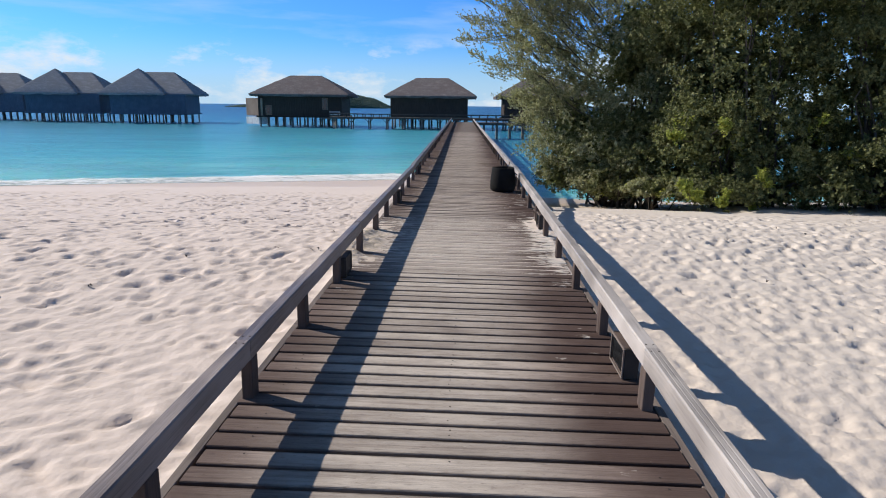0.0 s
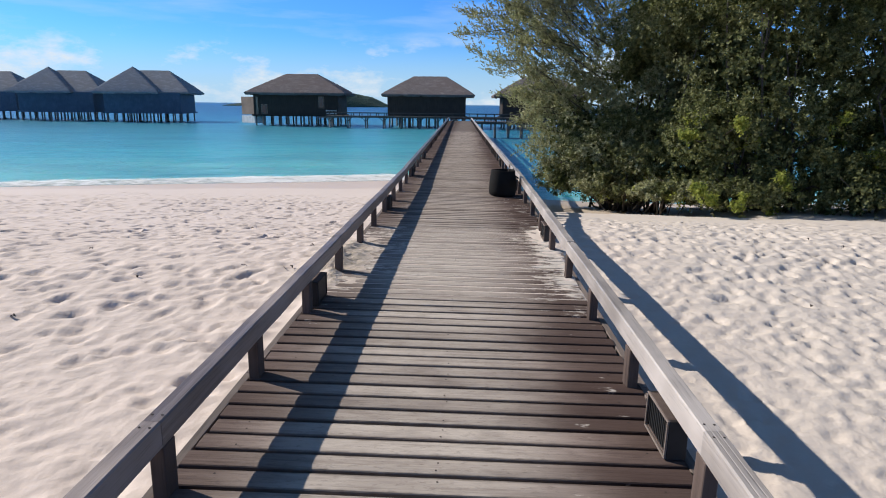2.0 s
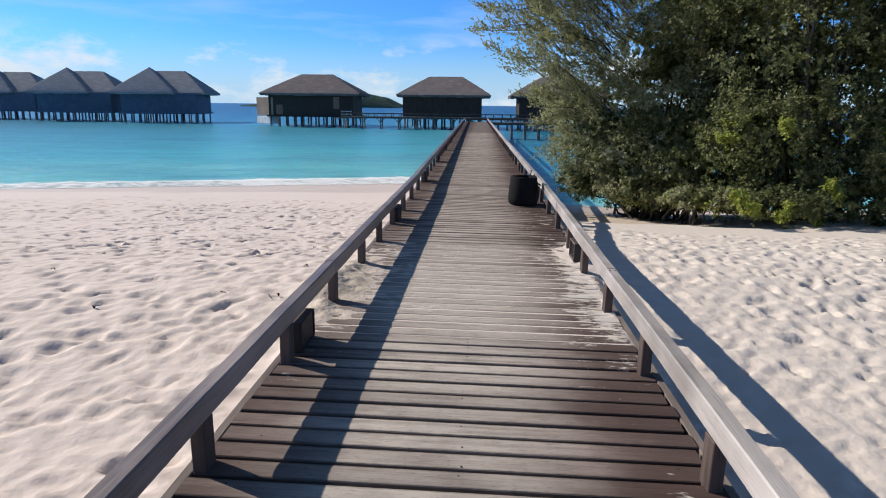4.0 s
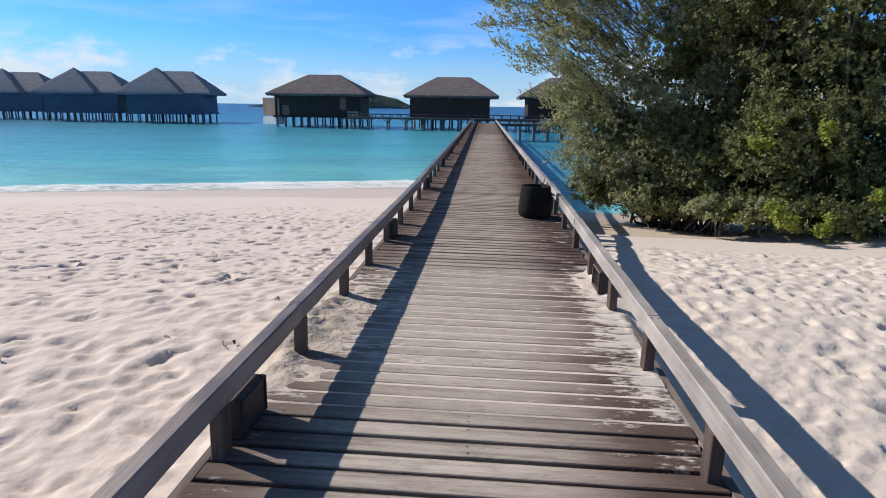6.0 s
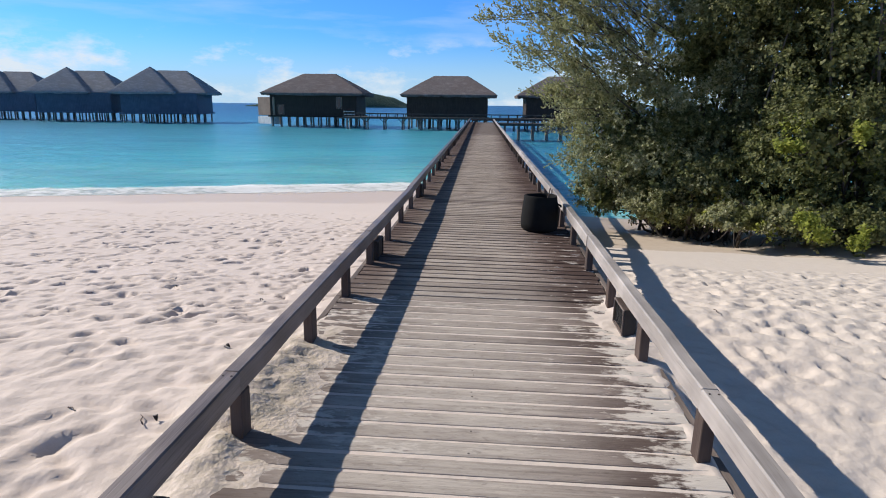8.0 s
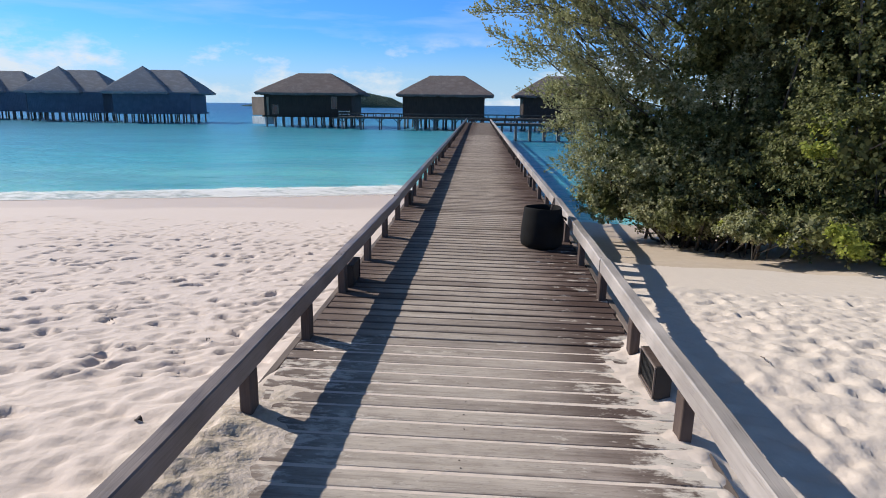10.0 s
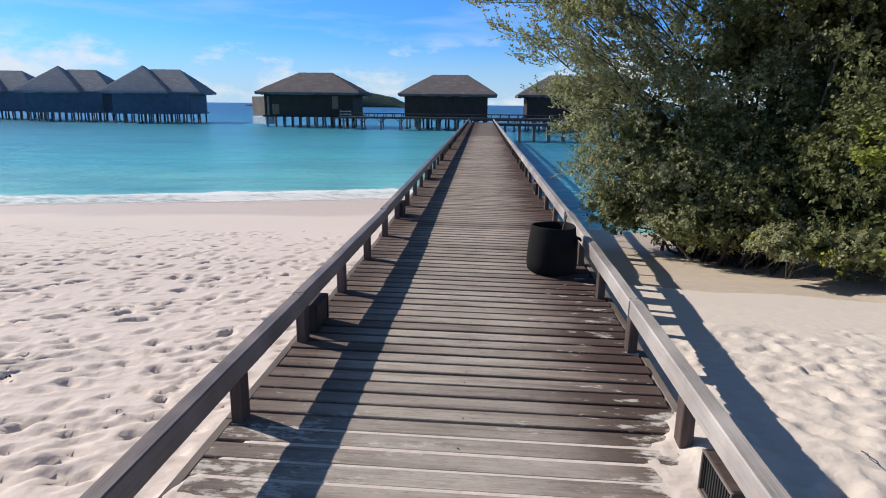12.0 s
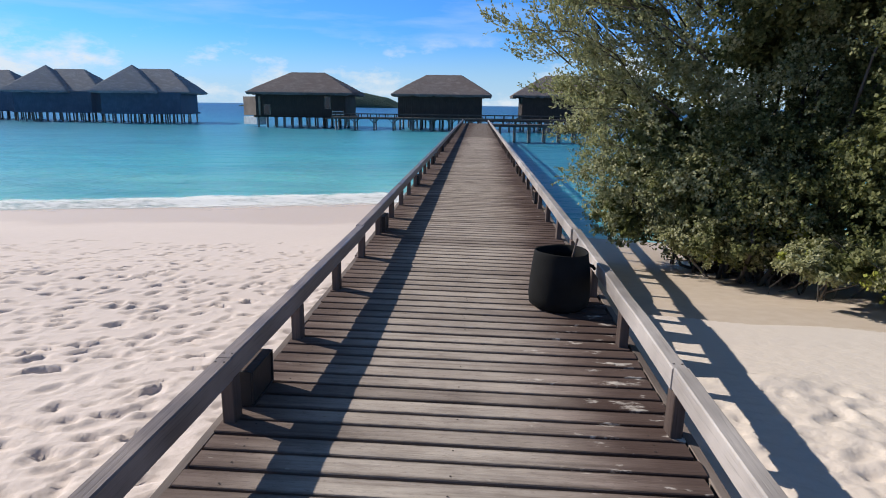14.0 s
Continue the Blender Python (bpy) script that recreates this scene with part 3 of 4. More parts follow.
boardwalk = thing("boardwalk", WALK, "weathered brown timber boardwalk of cross planks running out over sand and sea", "boardwalk", "", "structure")
for x in (-0.95, 0.0, 0.95):
    part("joist", block("joist", 0.07, 16.0, 0.16, BEAMW, 0.0), boardwalk, walk_at(x, 3.0, -0.048 - 0.16))
    part("joist", block("joist", 0.07, DECK_END - 11.0, 0.16, BEAMW, 0.0), boardwalk, walk_at(x, (DECK_END + 11.0) / 2, -0.048 - 0.16) @ pose(0, 0, 0, 0, 0, 0.43))
for x in (-1.158, 1.142):
    k = -5.0
    while k < DECK_END:
        n = min(4.5, DECK_END - k)
        part("edge_board", block("edge_board", 0.048, n - 0.006, 0.13, EDGEW, 0.004), boardwalk, walk_at(x, k + n / 2, -0.007 - 0.13) @ pose(0, 0, 0, 0, 0, -0.31 if k + n / 2 < 11.5 else 0.43))
        k += 4.5
pile_mesh = mesh_of("support_post", *tube([(0, 0, -3.2), (0, 0, -1.2), (0, 0, -0.19)], [0.09, 0.085, 0.08], 9), PILE, True)
k = 10.0
while k < DECK_END:
    for x in (-0.9, 0.9):
        part("support_post", pile_mesh, boardwalk, walk_at(x, k))
    part("cross_beam", block("cross_beam", 2.1, 0.10, 0.14, BEAMW, 0.0), boardwalk, walk_at(0, k, -0.34))
    k += 2.6


# ---- railings ----
def rail_mesh(length, seed, wood, g):
    """A squared rail with worn, slightly uneven arrises."""
    rs = np.random.RandomState(seed)
    bm = bmesh.new()
    n = max(2, int(length / 0.35))
    w, h, c = 0.078, 0.115, 0.007
    ring = []
    for k in range(n + 1):
        y = -length / 2 + length * k / n
        j = rs.normal(0, 0.0012, 2)
        prof = ((-w / 2, c), (-w / 2 + c, 0), (w / 2 - c, 0), (w / 2, c), (w / 2, h - c), (w / 2 - c, h), (0.016, h), (0.0125, h - g), (0.009, h), (-0.009, h), (-0.0125, h - g), (-0.016, h), (-w / 2 + c, h), (-w / 2, h - c))
        ring.append([bm.verts.new((px + j[0], y, pz + j[1])) for px, pz in prof])
    for a, b in zip(ring, ring[1:]):
        for q in range(len(a)):
            r = (q + 1) % len(a)
            bm.faces.new((a[q], a[r], b[r], b[q]))
    bm.faces.new(ring[0][::-1])
    bm.faces.new(ring[-1])
    bmesh.ops.recalc_face_normals(bm, faces=bm.faces)
    me = bpy.data.meshes.new("rail")
    bm.to_mesh(me)
    bm.free()
    me.materials.append(wood)
    return me


post_mesh = block("post", 0.06, 0.10, 0.40, POSTW, 0.004)
bolt_mesh = mesh_of("bolt", *tube([(0, 0, 0), (0, 0, 0.004)], [0.0055, 0.005], 8), NAIL)
POSTS = {-1: [-5.0, -3.88, -2.75, -1.62, -0.5, 0.63, 1.75, 2.85, 3.96, 5.10, 6.28, 7.46, 8.50, 9.56, 10.66],
         1: [-5.0, -3.88, -2.75, -1.62, -0.5, 0.65, 1.76, 2.89, 4.02, 5.15, 6.30, 7.44, 8.49, 9.64, 10.79]}
for side in (-1, 1):
    railing = thing("railing", WALK, "low weathered timber railing with squared rail on short posts", "railing", "boardwalk railings", "structure")
    ys = list(POSTS[side])
    while ys[-1] + 1.128 < DECK_END - 0.1:
        ys.append(ys[-1] + 1.128)
    ys.append(DECK_END - 0.06)
    for y in ys:
        p = part("post", post_mesh, railing, walk_at(side * 1.065 - (0.03 if side < 0 else 0), y, -0.17) @ pose(0, 0, 0, random.uniform(-0.8, 0.8), random.uniform(-0.6, 0.6), random.uniform(-2, 2)))
    cuts = [ys[0] - 0.2] + [ys[k] - (0.0 if side > 0 else 0.05) for k in range(1, len(ys) - 2, 3)] + [ys[-1] + 0.1]
    for n, (a, b) in enumerate(zip(cuts, cuts[1:])):
        mid = (a + b) / 2
        m = walk_at(side * 1.072 - (0.03 if side < 0 else 0), mid, 0.229 + random.uniform(-0.001, 0.001)) @ pose(0, 0, 0, 0, 0, -0.31 if mid < 11.5 else 0.43)
        rail = part("rail", rail_mesh(b - a - 0.002, 40 + n + (9 if side > 0 else 0), RAILP if side > 0 else RAILW, 0.0016 if side > 0 and mid < 4.5 else 0.0003), railing, m)
        if b < 30:
            for yy in (-(b - a) / 2 + 0.05, (b - a) / 2 - 0.05):
                for xx in (-0.02, 0.02):
                    part("bolt", bolt_mesh, rail, pose(xx, yy, 0.112))


# ---- low lamp boxes under the rails ----
def lamp_box(side, y):
    """A timber box between rail and deck, with a dark recessed front in a pale rim that faces the deck."""
    th = thing("deck_lamp", WALK @ walk_at(side * 1.068 - (0.02 if side < 0 else 0), y, 0.006), "small dark timber lamp box with black slatted front under the rail", "lamp box", "deck lamps")
    L, dpt, h = 0.31, 0.088, 0.19
    wood = POSTW
    wall = block("side_board", dpt, 0.018, h, LAMP, 0.002)
    for yy in (-L / 2 + 0.009, L / 2 - 0.009):
        part("side_board", wall, th, pose(0, yy, 0))
    part("top_board", block("top_board", dpt + 0.008, L - 0.036, 0.016, wood, 0.002), th, pose(0, 0, h - 0.016))
    part("base_board", block("base_board", dpt, L - 0.036, 0.016, wood, 0.002), th, pose(0, 0, 0))
    part("back_board", block("back_board", 0.014, L - 0.036, h - 0.032, wood, 0.0), th, pose(side * (dpt / 2 - 0.01), 0, 0.016))
    front = -side * (dpt / 2 - (0.012 if side > 0 else 0.002))
    part("panel", block("panel", 0.008, L - 0.04, h - 0.034, LOUVRE if side > 0 else LAMP, 0.0), th, pose(front, 0, 0.017), "black glazed panel")
    slat = block("slat", 0.006, 0.010, h - 0.036, SLAT, 0.001)
    for k in range(11 if side > 0 and y < 18 else 0):
        part("slat", slat, th, pose(-side * (dpt / 2 - 0.007), -L / 2 + 0.035 + k * (L - 0.07) / 10, 0.018))
    for z in (0.001, h - 0.011):
        part("rim", block("rim", 0.010, L, 0.010, EDGEW if side > 0 else LAMP, 0.002), th, pose(-side * (dpt / 2 + 0.006), 0, z))
    for yy in (-L / 2 + 0.006, L / 2 - 0.006):
        part("rim", block("rim", 0.010, 0.012, h - 0.024, EDGEW if side > 0 else LAMP, 0.002), th, pose(-side * (dpt / 2 + 0.006), yy, 0.012))


for y in (5.36, 9.83, 14.3, 18.8, 23.3, 27.8, 32.3, 36.8, 41.3, 45.8):
    lamp_box(-1, y)
for y in (3.38, 7.97, 12.5, 17.0, 21.5, 26.0, 30.5, 35.0, 39.5, 44.0):
    lamp_box(1, y)


# ---- black bin with a stick ----
def build_bin():
    th = thing("rubber_bin", WALK @ walk_at(0.735, 11.58, 0.002) @ Matrix.Scale(0.88, 4), "black rubber bin with open top standing on the boardwalk planks", "bin")
    outer = [(0.0, 0.0), (0.225, 0.0), (0.262, 0.03), (0.275, 0.10), (0.272, 0.22), (0.258, 0.36), (0.243, 0.46), (0.238, 0.505), (0.232, 0.515),
             (0.222, 0.505), (0.222, 0.40), (0.235, 0.10), (0.0, 0.09)]
    n = 36
    vs, fs = [], []
    for r, z in outer:
        for j in range(n):
            a = 2 * math.pi * j / n
            rr = r * (1 + 0.012 * math.sin(3 * a + 9 * z))
            vs.append((rr * math.cos(a), rr * math.sin(a), z + (0.006 * math.sin(2 * a) if z > 0.45 else 0)))
    for k in range(len(outer) - 1):
        for j in range(n):
            q = (j + 1) % n
            fs.append((k * n + j, k * n + q, (k + 1) * n + q, (k + 1) * n + j))
    me = mesh_of("body", vs, fs, BLACK, True)
    part("body", me, th)
    handle = tube([(0.245, -0.06, 0.40), (0.292, -0.045, 0.37), (0.30, 0.0, 0.355), (0.292, 0.045, 0.37), (0.245, 0.06, 0.40)], [0.014] * 5, 8)
    part("handle", mesh_of("handle", *handle, BLACK, True), th)
    stick = thing("stick", WALK @ walk_at(0.80, 11.54, 0.0) @ Matrix.Scale(0.9, 4), "pale bare stick standing in the black bin", "stick")
    part("shaft", mesh_of("shaft", *tube([(-0.05, -0.02, 0.095), (0.0, 0.0, 0.36), (0.05, 0.01, 0.62)], [0.012, 0.011, 0.009], 7), POSTW, True), stick)


build_bin()


# ---- villas on piles ----
def hip_roof(w, d, rise, ridge, seed, thick=0.15, straw=THATCH):
    """A thatched hip roof over w by d, with a ridge of that length along x; the eave is at z = 0. A ridge of 0 makes a pyramid."""
    rs = np.random.RandomState(seed)
    st = 0.25
    nx, ny = int(w / st) // 2 * 2, int(d / st) // 2 * 2
    vs, fs = [], []
    bump = rs.normal(0, 0.006, (nx + 1, ny + 1))
    drop = rs.uniform(0.0, 0.20, (nx + 1, ny + 1))
    for i in range(nx + 1):
        for j in range(ny + 1):
            u, v = w * (i / nx - 0.5), d * (j / ny - 0.5)
            f = min((w / 2 - abs(u)) / (w / 2 - ridge / 2), (d / 2 - abs(v)) / (d / 2))
            edge = i in (0, nx) or j in (0, ny)
            vs.append((u + (bump[i, j] if edge else 0), v + (bump[j % (nx + 1), i % (ny + 1)] if edge else 0), rise * max(0, f) ** 0.94 + bump[i, j]))
    idx = lambda i, j: i * (ny + 1) + j
    for i in range(nx):
        for j in range(ny):
            fs.append((idx(i, j), idx(i + 1, j), idx(i + 1, j + 1), idx(i, j + 1)))
    border = [(i, 0) for i in range(nx)] + [(nx, j) for j in range(ny)] + [(i, ny) for i in range(nx, 0, -1)] + [(0, j) for j in range(ny, 0, -1)]
    low = []
    for i, j in border:
        x, y, z = vs[idx(i, j)]
        low.append(len(vs))
        vs.append((x * 0.985, y * 0.985, -thick - drop[i, j]))
    n = len(border)
    for k in range(n):
        a, b = idx(*border[k]), idx(*border[(k + 1) % n])
        fs.append((a, low[k], low[(k + 1) % n], b))
    fs.append(tuple(low[::-1]))
    return mesh_of("roof", vs, fs, straw, False)


def slatted_wall(w, h, mat, seed):
    """A board-clad wall along x: one folded sheet of upright boards and battens, closed at the back."""
    rs = np.random.RandomState(seed)
    n = max(2, int(w / 0.24))
    line = []
    for k in range(n):
        a, b, o = -w / 2 + w * k / n, -w / 2 + w * (k + 1) / n, -0.03 - rs.rand() * 0.012
        line += [(a, 0.0), (a + 0.02, 0.0), (a + 0.02, o), (b - 0.004, o), (b - 0.004, 0.0)]
    line += [(w / 2, 0.0), (w / 2, 0.10), (-w / 2, 0.10)]
    m = len(line)
    vs = [(px, py, 0.0) for px, py in line] + [(px, py, h) for px, py in line]
    fs = [(k, (k + 1) % m, m + (k + 1) % m, m + k) for k in range(m)] + [tuple(range(m))[::-1], tuple(range(m, 2 * m))]
    return mesh_of("wall", vs, fs, mat)


def villa(x, y, turn, w, d, roofs, label, height=2.75, floor=-0.05, piles=9, screen=False, seed=1, window=(), wood=HUTW):
    """A villa whose front middle stands at (x, y); it reaches d metres back. roofs: (x, y, w, d, rise, ridge) over its own floor."""
    th = thing("overwater_villa", pose(x, y, 0, 0, 0, turn), label, "villa", "overwater villas")
    part("wall", slatted_wall(w, height, wood, seed), th, pose(0, 0, floor))
    part("wall", slatted_wall(w, height, wood, seed + 1), th, pose(0, d, floor, 0, 0, 180))
    for s in (-1, 1):
        part("wall", slatted_wall(d - 0.2, height, HUTL if screen and s < 0 else wood, seed + 2 + s), th, pose(s * w / 2, d / 2, floor, 0, 0, 90 * s))
    part("platform", block("platform", w + 0.5, d + 0.6, 0.22, wood, 0.01), th, pose(0, d / 2, floor - 0.222))
    for rx, ry, rw, rd, rise, ridge in roofs:
        part("roof", hip_roof(rw, rd, rise, ridge, seed + int(10 * abs(rx)), straw=THATCH_HAZE if wood is HUT_HAZE else THATCH), th, pose(rx, ry, floor + height + 0.12))
    for k in range(piles):
        for yy in (0.15, d / 2, d - 0.2):
            px = -w / 2 + 0.2 + (w - 0.4) * k / (piles - 1) + 0.12 * math.sin(7.0 * k + yy)
            part("support_post", mesh_of("support_post", *tube([(0, 0, -3.4), (0.02, 0, floor - 0.22)], [0.13, 0.12], 8), PILE, True), th, pose(px, yy, 0))
    for wx, wz, ww, wh in window:
        win = part("window", block("window_frame", ww, 0.06, wh, HUTL, 0.008), th, pose(wx, -0.066, floor + wz))
        part("pane", block("pane", ww - 0.16, 0.02, wh - 0.16, GLASS, 0.0), win, pose(0, -0.034, 0.08))
    return th


villa(-5.55, 86.0, 0.0, 10.5, 8.5, [(0.25, 4.2, 12.6, 10.4, 2.55, 4.6)], "dark timber villa with thatched hip roof on piles in water", seed=3)
vd = villa(-24.1, 88.6, 3.0, 11.8, 9.0, [(0.15, 4.4, 14.1, 11.0, 2.75, 4.6)], "dark timber villa on piles with thatched roof and slatted side screen", height=2.85, piles=11, screen=True, seed=7,
           window=((-4.4, 0.1, 0.9, 1.3), (3.6, 0.9, 0.8, 1.6)))
part("plunge_tank", block("plunge_tank", 3.2, 1.4, 1.0, PALE, 0.03), vd, pose(-6.6, 1.5, -1.28, 0, 0, -40), "white rendered tank")
for k in range(2):
    part("porch_rail", block("porch_rail", 1.5, 0.07, 0.12, PALE, 0.01), vd, pose(5.1, -1.0, 0.10 + 0.38 * k), "pale weathered rail")
for k in (-0.7, 0.7):
    part("porch_post", block("porch_post", 0.09, 0.09, 1.0, HUTL, 0.01), vd, pose(5.1 + k, -0.9, -0.27))
part("porch", block("porch", 2.6, 1.3, 0.12, HUTL, 0.01), vd, pose(4.8, -0.95, -0.39), "small timber porch")
part("side_screen", slatted_wall(3.9, 2.45, HUTL, 77), vd, pose(-6.75, 1.0, -0.1, 0, 0, -40), "pale slatted screen")
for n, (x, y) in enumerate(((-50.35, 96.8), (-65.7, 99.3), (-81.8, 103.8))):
    villa(x, y, 10.0, 11.2, 9.0, [(-2.1, 3.6, 9.6, 9.4, 3.95, 0.1), (0.75, 5.0, 12.7, 9.8, 3.45, 4.5)], "haze-tinted timber villa on piles with thatched pyramid and hip roofs", height=2.9, piles=11, seed=20 + 9 * n, wood=HUT_HAZE)
villa(10.2, 86.4, 0.0, 10.8, 8.5, [(0.0, 4.2, 13.4, 10.4, 2.6, 4.6)], "dark timber villa with thatched hip roof beyond the shrubs", seed=60)


# ---- cross walkway between the villas, and the landing at the boardwalk's end ----
def walkway(x0, x1, y, width, deck, rail, pile_step, label, posts=1.1):
    n = x1 - x0
    th = thing("cross_walkway", pose((x0 + x1) / 2, y, 0), label, "walkway", "cross walkways", "structure")
    part("deck", block("deck", n, width, 0.12, BEAMW, 0.008), th, pose(0, 0, deck - 0.12))
    part("edge_beam", block("edge_beam", n, 0.12, 0.12, BEAMW, 0.008), th, pose(0, -width / 2 + 0.1, deck - 0.242))
    for s in (-1, 1):
        part("rail", block("rail", n, 0.08, 0.10, POSTW, 0.006), th, pose(0, s * (width / 2 - 0.06), deck + rail - 0.10))
        k = -n / 2 + 0.06
        while k < n / 2:
            part("post", block("post", 0.10, 0.07, rail - 0.10, POSTW, 0.0), th, pose(k, s * (width / 2 - 0.06), deck))
            k += posts
    k = -n / 2 + 0.5
    while k < n / 2:
        for s in (-1, 1):
            part("support_post", mesh_of("support_post", *tube([(0, 0, -3.3), (0, 0, deck - 0.12)], [0.10, 0.09], 8), PILE, True), th, pose(k, s * (width / 2 - 0.25), 0))
        if pile_step > 2.3:
            part("bracket", mesh_of("bracket", *tube([(-0.55, 0, deck - 0.2), (0, 0, deck - 0.75), (0.55, 0, deck - 0.2)], [0.06, 0.07, 0.06], 6), BEAMW), th, pose(k, -width / 2 + 0.25, 0))
        k += pile_step


walkway(-18.5, 32.0, 83.4, 2.0, 0.0, 0.42, 2.35, "dark timber walkway on piles linking the villas")
walkway(-1.6, 16.0, 62.6, 2.0, -0.03, 0.30, 1.3, "timber landing on piles across the end of the boardwalk")


# ---- far wooded island ----
def build_island():
    rs = np.random.RandomState(5)
    th = thing("far_island", pose(0, 0, 0), "low wooded island far off on the horizon", "island", "", "structure")
    top = lambda x: 14.6 * np.interp((x + 228) / 152, (0, 0.1, 0.3, 0.55, 0.74, 0.9, 1.0), (0.06, 0.16, 0.26, 0.66, 0.93, 0.60, 0.10))
    dome = lambda x, y: top(x) * np.clip(1 - ((y - 600) / 24) ** 2, 0, 1) ** 0.7
    gx, gy = np.meshgrid(np.arange(-228, -75.9, 2.0), np.arange(576, 624.1, 3.0))
    z = SEA_Z - 0.3 + dome(gx, gy)
    ny, nx = gx.shape
    idx = np.arange(nx * ny).reshape(ny, nx)
    q = np.stack([idx[:-1, :-1].ravel(), idx[:-1, 1:].ravel(), idx[1:, 1:].ravel(), idx[1:, :-1].ravel()], 1)
    part("hill", mesh_of("hill", np.stack([gx.ravel(), gy.ravel(), z.ravel()], 1).tolist(), q.tolist(), WOODS, True), th)
    vs, fs = [], []
    for _ in range(6500):
        x, y = rs.uniform(-227, -77), 600 + rs.uniform(-23.5, 12)
        r = rs.uniform(0.5, 1.1)
        z = SEA_Z + float(dome(x, y)) - 0.3
        o = len(vs)
        for a in range(6):
            an = a * math.pi / 3 + rs.rand()
            vs.append((x + r * math.cos(an), y + r * math.sin(an), z + rs.uniform(-0.3, 0.3)))
        vs.append((x, y, z + r * rs.uniform(0.5, 1.0)))
        vs.append((x, y, z - r * 0.9))
        for a in range(6):
            fs.append((o + a, o + (a + 1) % 6, o + 6))
            fs.append((o + (a + 1) % 6, o + a, o + 7))
    woods = part("woods", mesh_of("woods", vs, fs, WOODS, True), th)
    tagged(woods, kind="stuff")


build_island()


# ---- dry leaves and twigs on the sand ----
def dry_leaf(n, x, y, twig):
    rs = np.random.RandomState(300 + n)
    z = float(ground_z(np.array([x]), np.array([y]))[0]) + 0.012
    if twig:
        th = thing("twig", pose(x, y, z, 0, 0, rs.uniform(0, 360)), "thin dry brown twig lying on the sand", "twig", "beach litter")
        pts = [(0, 0, 0), (0.035, 0.008, 0.006), (0.07, -0.004, 0.005), (0.11, 0.006, 0.002)]
        part("stem", mesh_of("stem", *tube(pts, [0.0035, 0.003, 0.0025, 0.0015], 6), POSTW, True), th)
        return
    th = thing("dry_leaf", pose(x, y, z, rs.uniform(-14, 14), rs.uniform(-14, 14), rs.uniform(0, 360)), "curled brown dry leaf lying on the sand", "leaf", "beach litter")
    L, W, m = rs.uniform(0.035, 0.055), rs.uniform(0.010, 0.018), 6
    vs, fs = [], []
    for i in range(m + 1):
        f = i / m
        hw = W * math.sin(math.pi * min(1, 0.08 + 0.9 * f))
        for s in (-1, 0, 1):
            vs.append((L * (f - 0.5), s * hw, 0.35 * abs(s) * hw + 0.02 * math.sin(3 * f)))
    for i in range(m):
        for s in (0, 1):
            a = 3 * i + s
            fs.append((a, a + 3, a + 4, a + 1))
    part("blade", mesh_of("blade", vs, fs, NAIL, True), th)


rsl = np.random.RandomState(11)
dry_leaf(0, -1.56, 6.38, False)
dry_leaf(1, -1.60, 6.33, True)
dry_leaf(2, -2.87, 5.98, False)
dry_leaf(3, 1.9, 8.5, True)
for n in range(14):
    side = -1 if rsl.rand() < 0.5 else 1
    dry_leaf(10 + n, side * rsl.uniform(1.5, 6.5), rsl.uniform(4.6, 10.5), rsl.rand() < 0.3)


# ---- shrubs ----
def unit(v):
    return v / (np.linalg.norm(v, axis=-1, keepdims=True) + 1e-9)


def blades(p, d, face, leaf, rs, slim=(0.30, 0.42)):
    """Leaf blades at p along d, turned towards face; two triangles a leaf, folded a little along the midrib."""
    n = len(p)
    side = unit(np.cross(d, face))
    L = leaf * rs.uniform(0.65, 1.25, (n, 1))
    W = L * rs.uniform(*slim, (n, 1))
    nrm = np.cross(side, d)
    b = p + d * L * 0.55 + side * W - nrm * L * 0.06
    e = p + d * L * 0.55 - side * W - nrm * L * 0.06
    v = np.stack([p, b, p + d * L, e], 1).reshape(-1, 3)
    k = np.arange(0, 4 * n, 4)
    return v, np.stack([np.stack([k, k + 1, k + 2], 1), np.stack([k, k + 2, k + 3], 1)], 1).reshape(-1, 3)


def rosettes(tip, axis, leaf, rs, per):
    """A whorl of leaves at each twig's tip, open towards its axis."""
    n = len(tip)
    ax = np.repeat(axis, per, 0)
    out = rs.normal(0, 1, (n * per, 3))
    out = unit(out - ax * np.sum(out * ax, 1, keepdims=True))
    d = unit(out + ax * rs.uniform(0.1, 0.9, (n * per, 1)))
    p = np.repeat(tip, per, 0) - ax * rs.uniform(0, 0.11, (n * per, 1)) + rs.normal(0, 0.012, (n * per, 3))
    return blades(p, d, unit(ax + rs.normal(0, 0.28, (n * per, 3))), leaf, rs)


def tri_mesh(name, v, f, mats, slots=None):
    me = bpy.data.meshes.new(name)
    me.vertices.add(len(v))
    me.vertices.foreach_set("co", np.ascontiguousarray(v, dtype=np.float32).ravel())
    me.loops.add(f.size)
    me.loops.foreach_set("vertex_index", f.ravel().astype(np.int32))
    me.polygons.add(len(f))
    me.polygons.foreach_set("loop_start", np.arange(0, f.size, 3).astype(np.int32))
    for m in mats:
        me.materials.append(m)
    if slots is not None:
        me.polygons.foreach_set("material_index", slots.astype(np.int32))
    me.update(calc_edges=True)
    return me


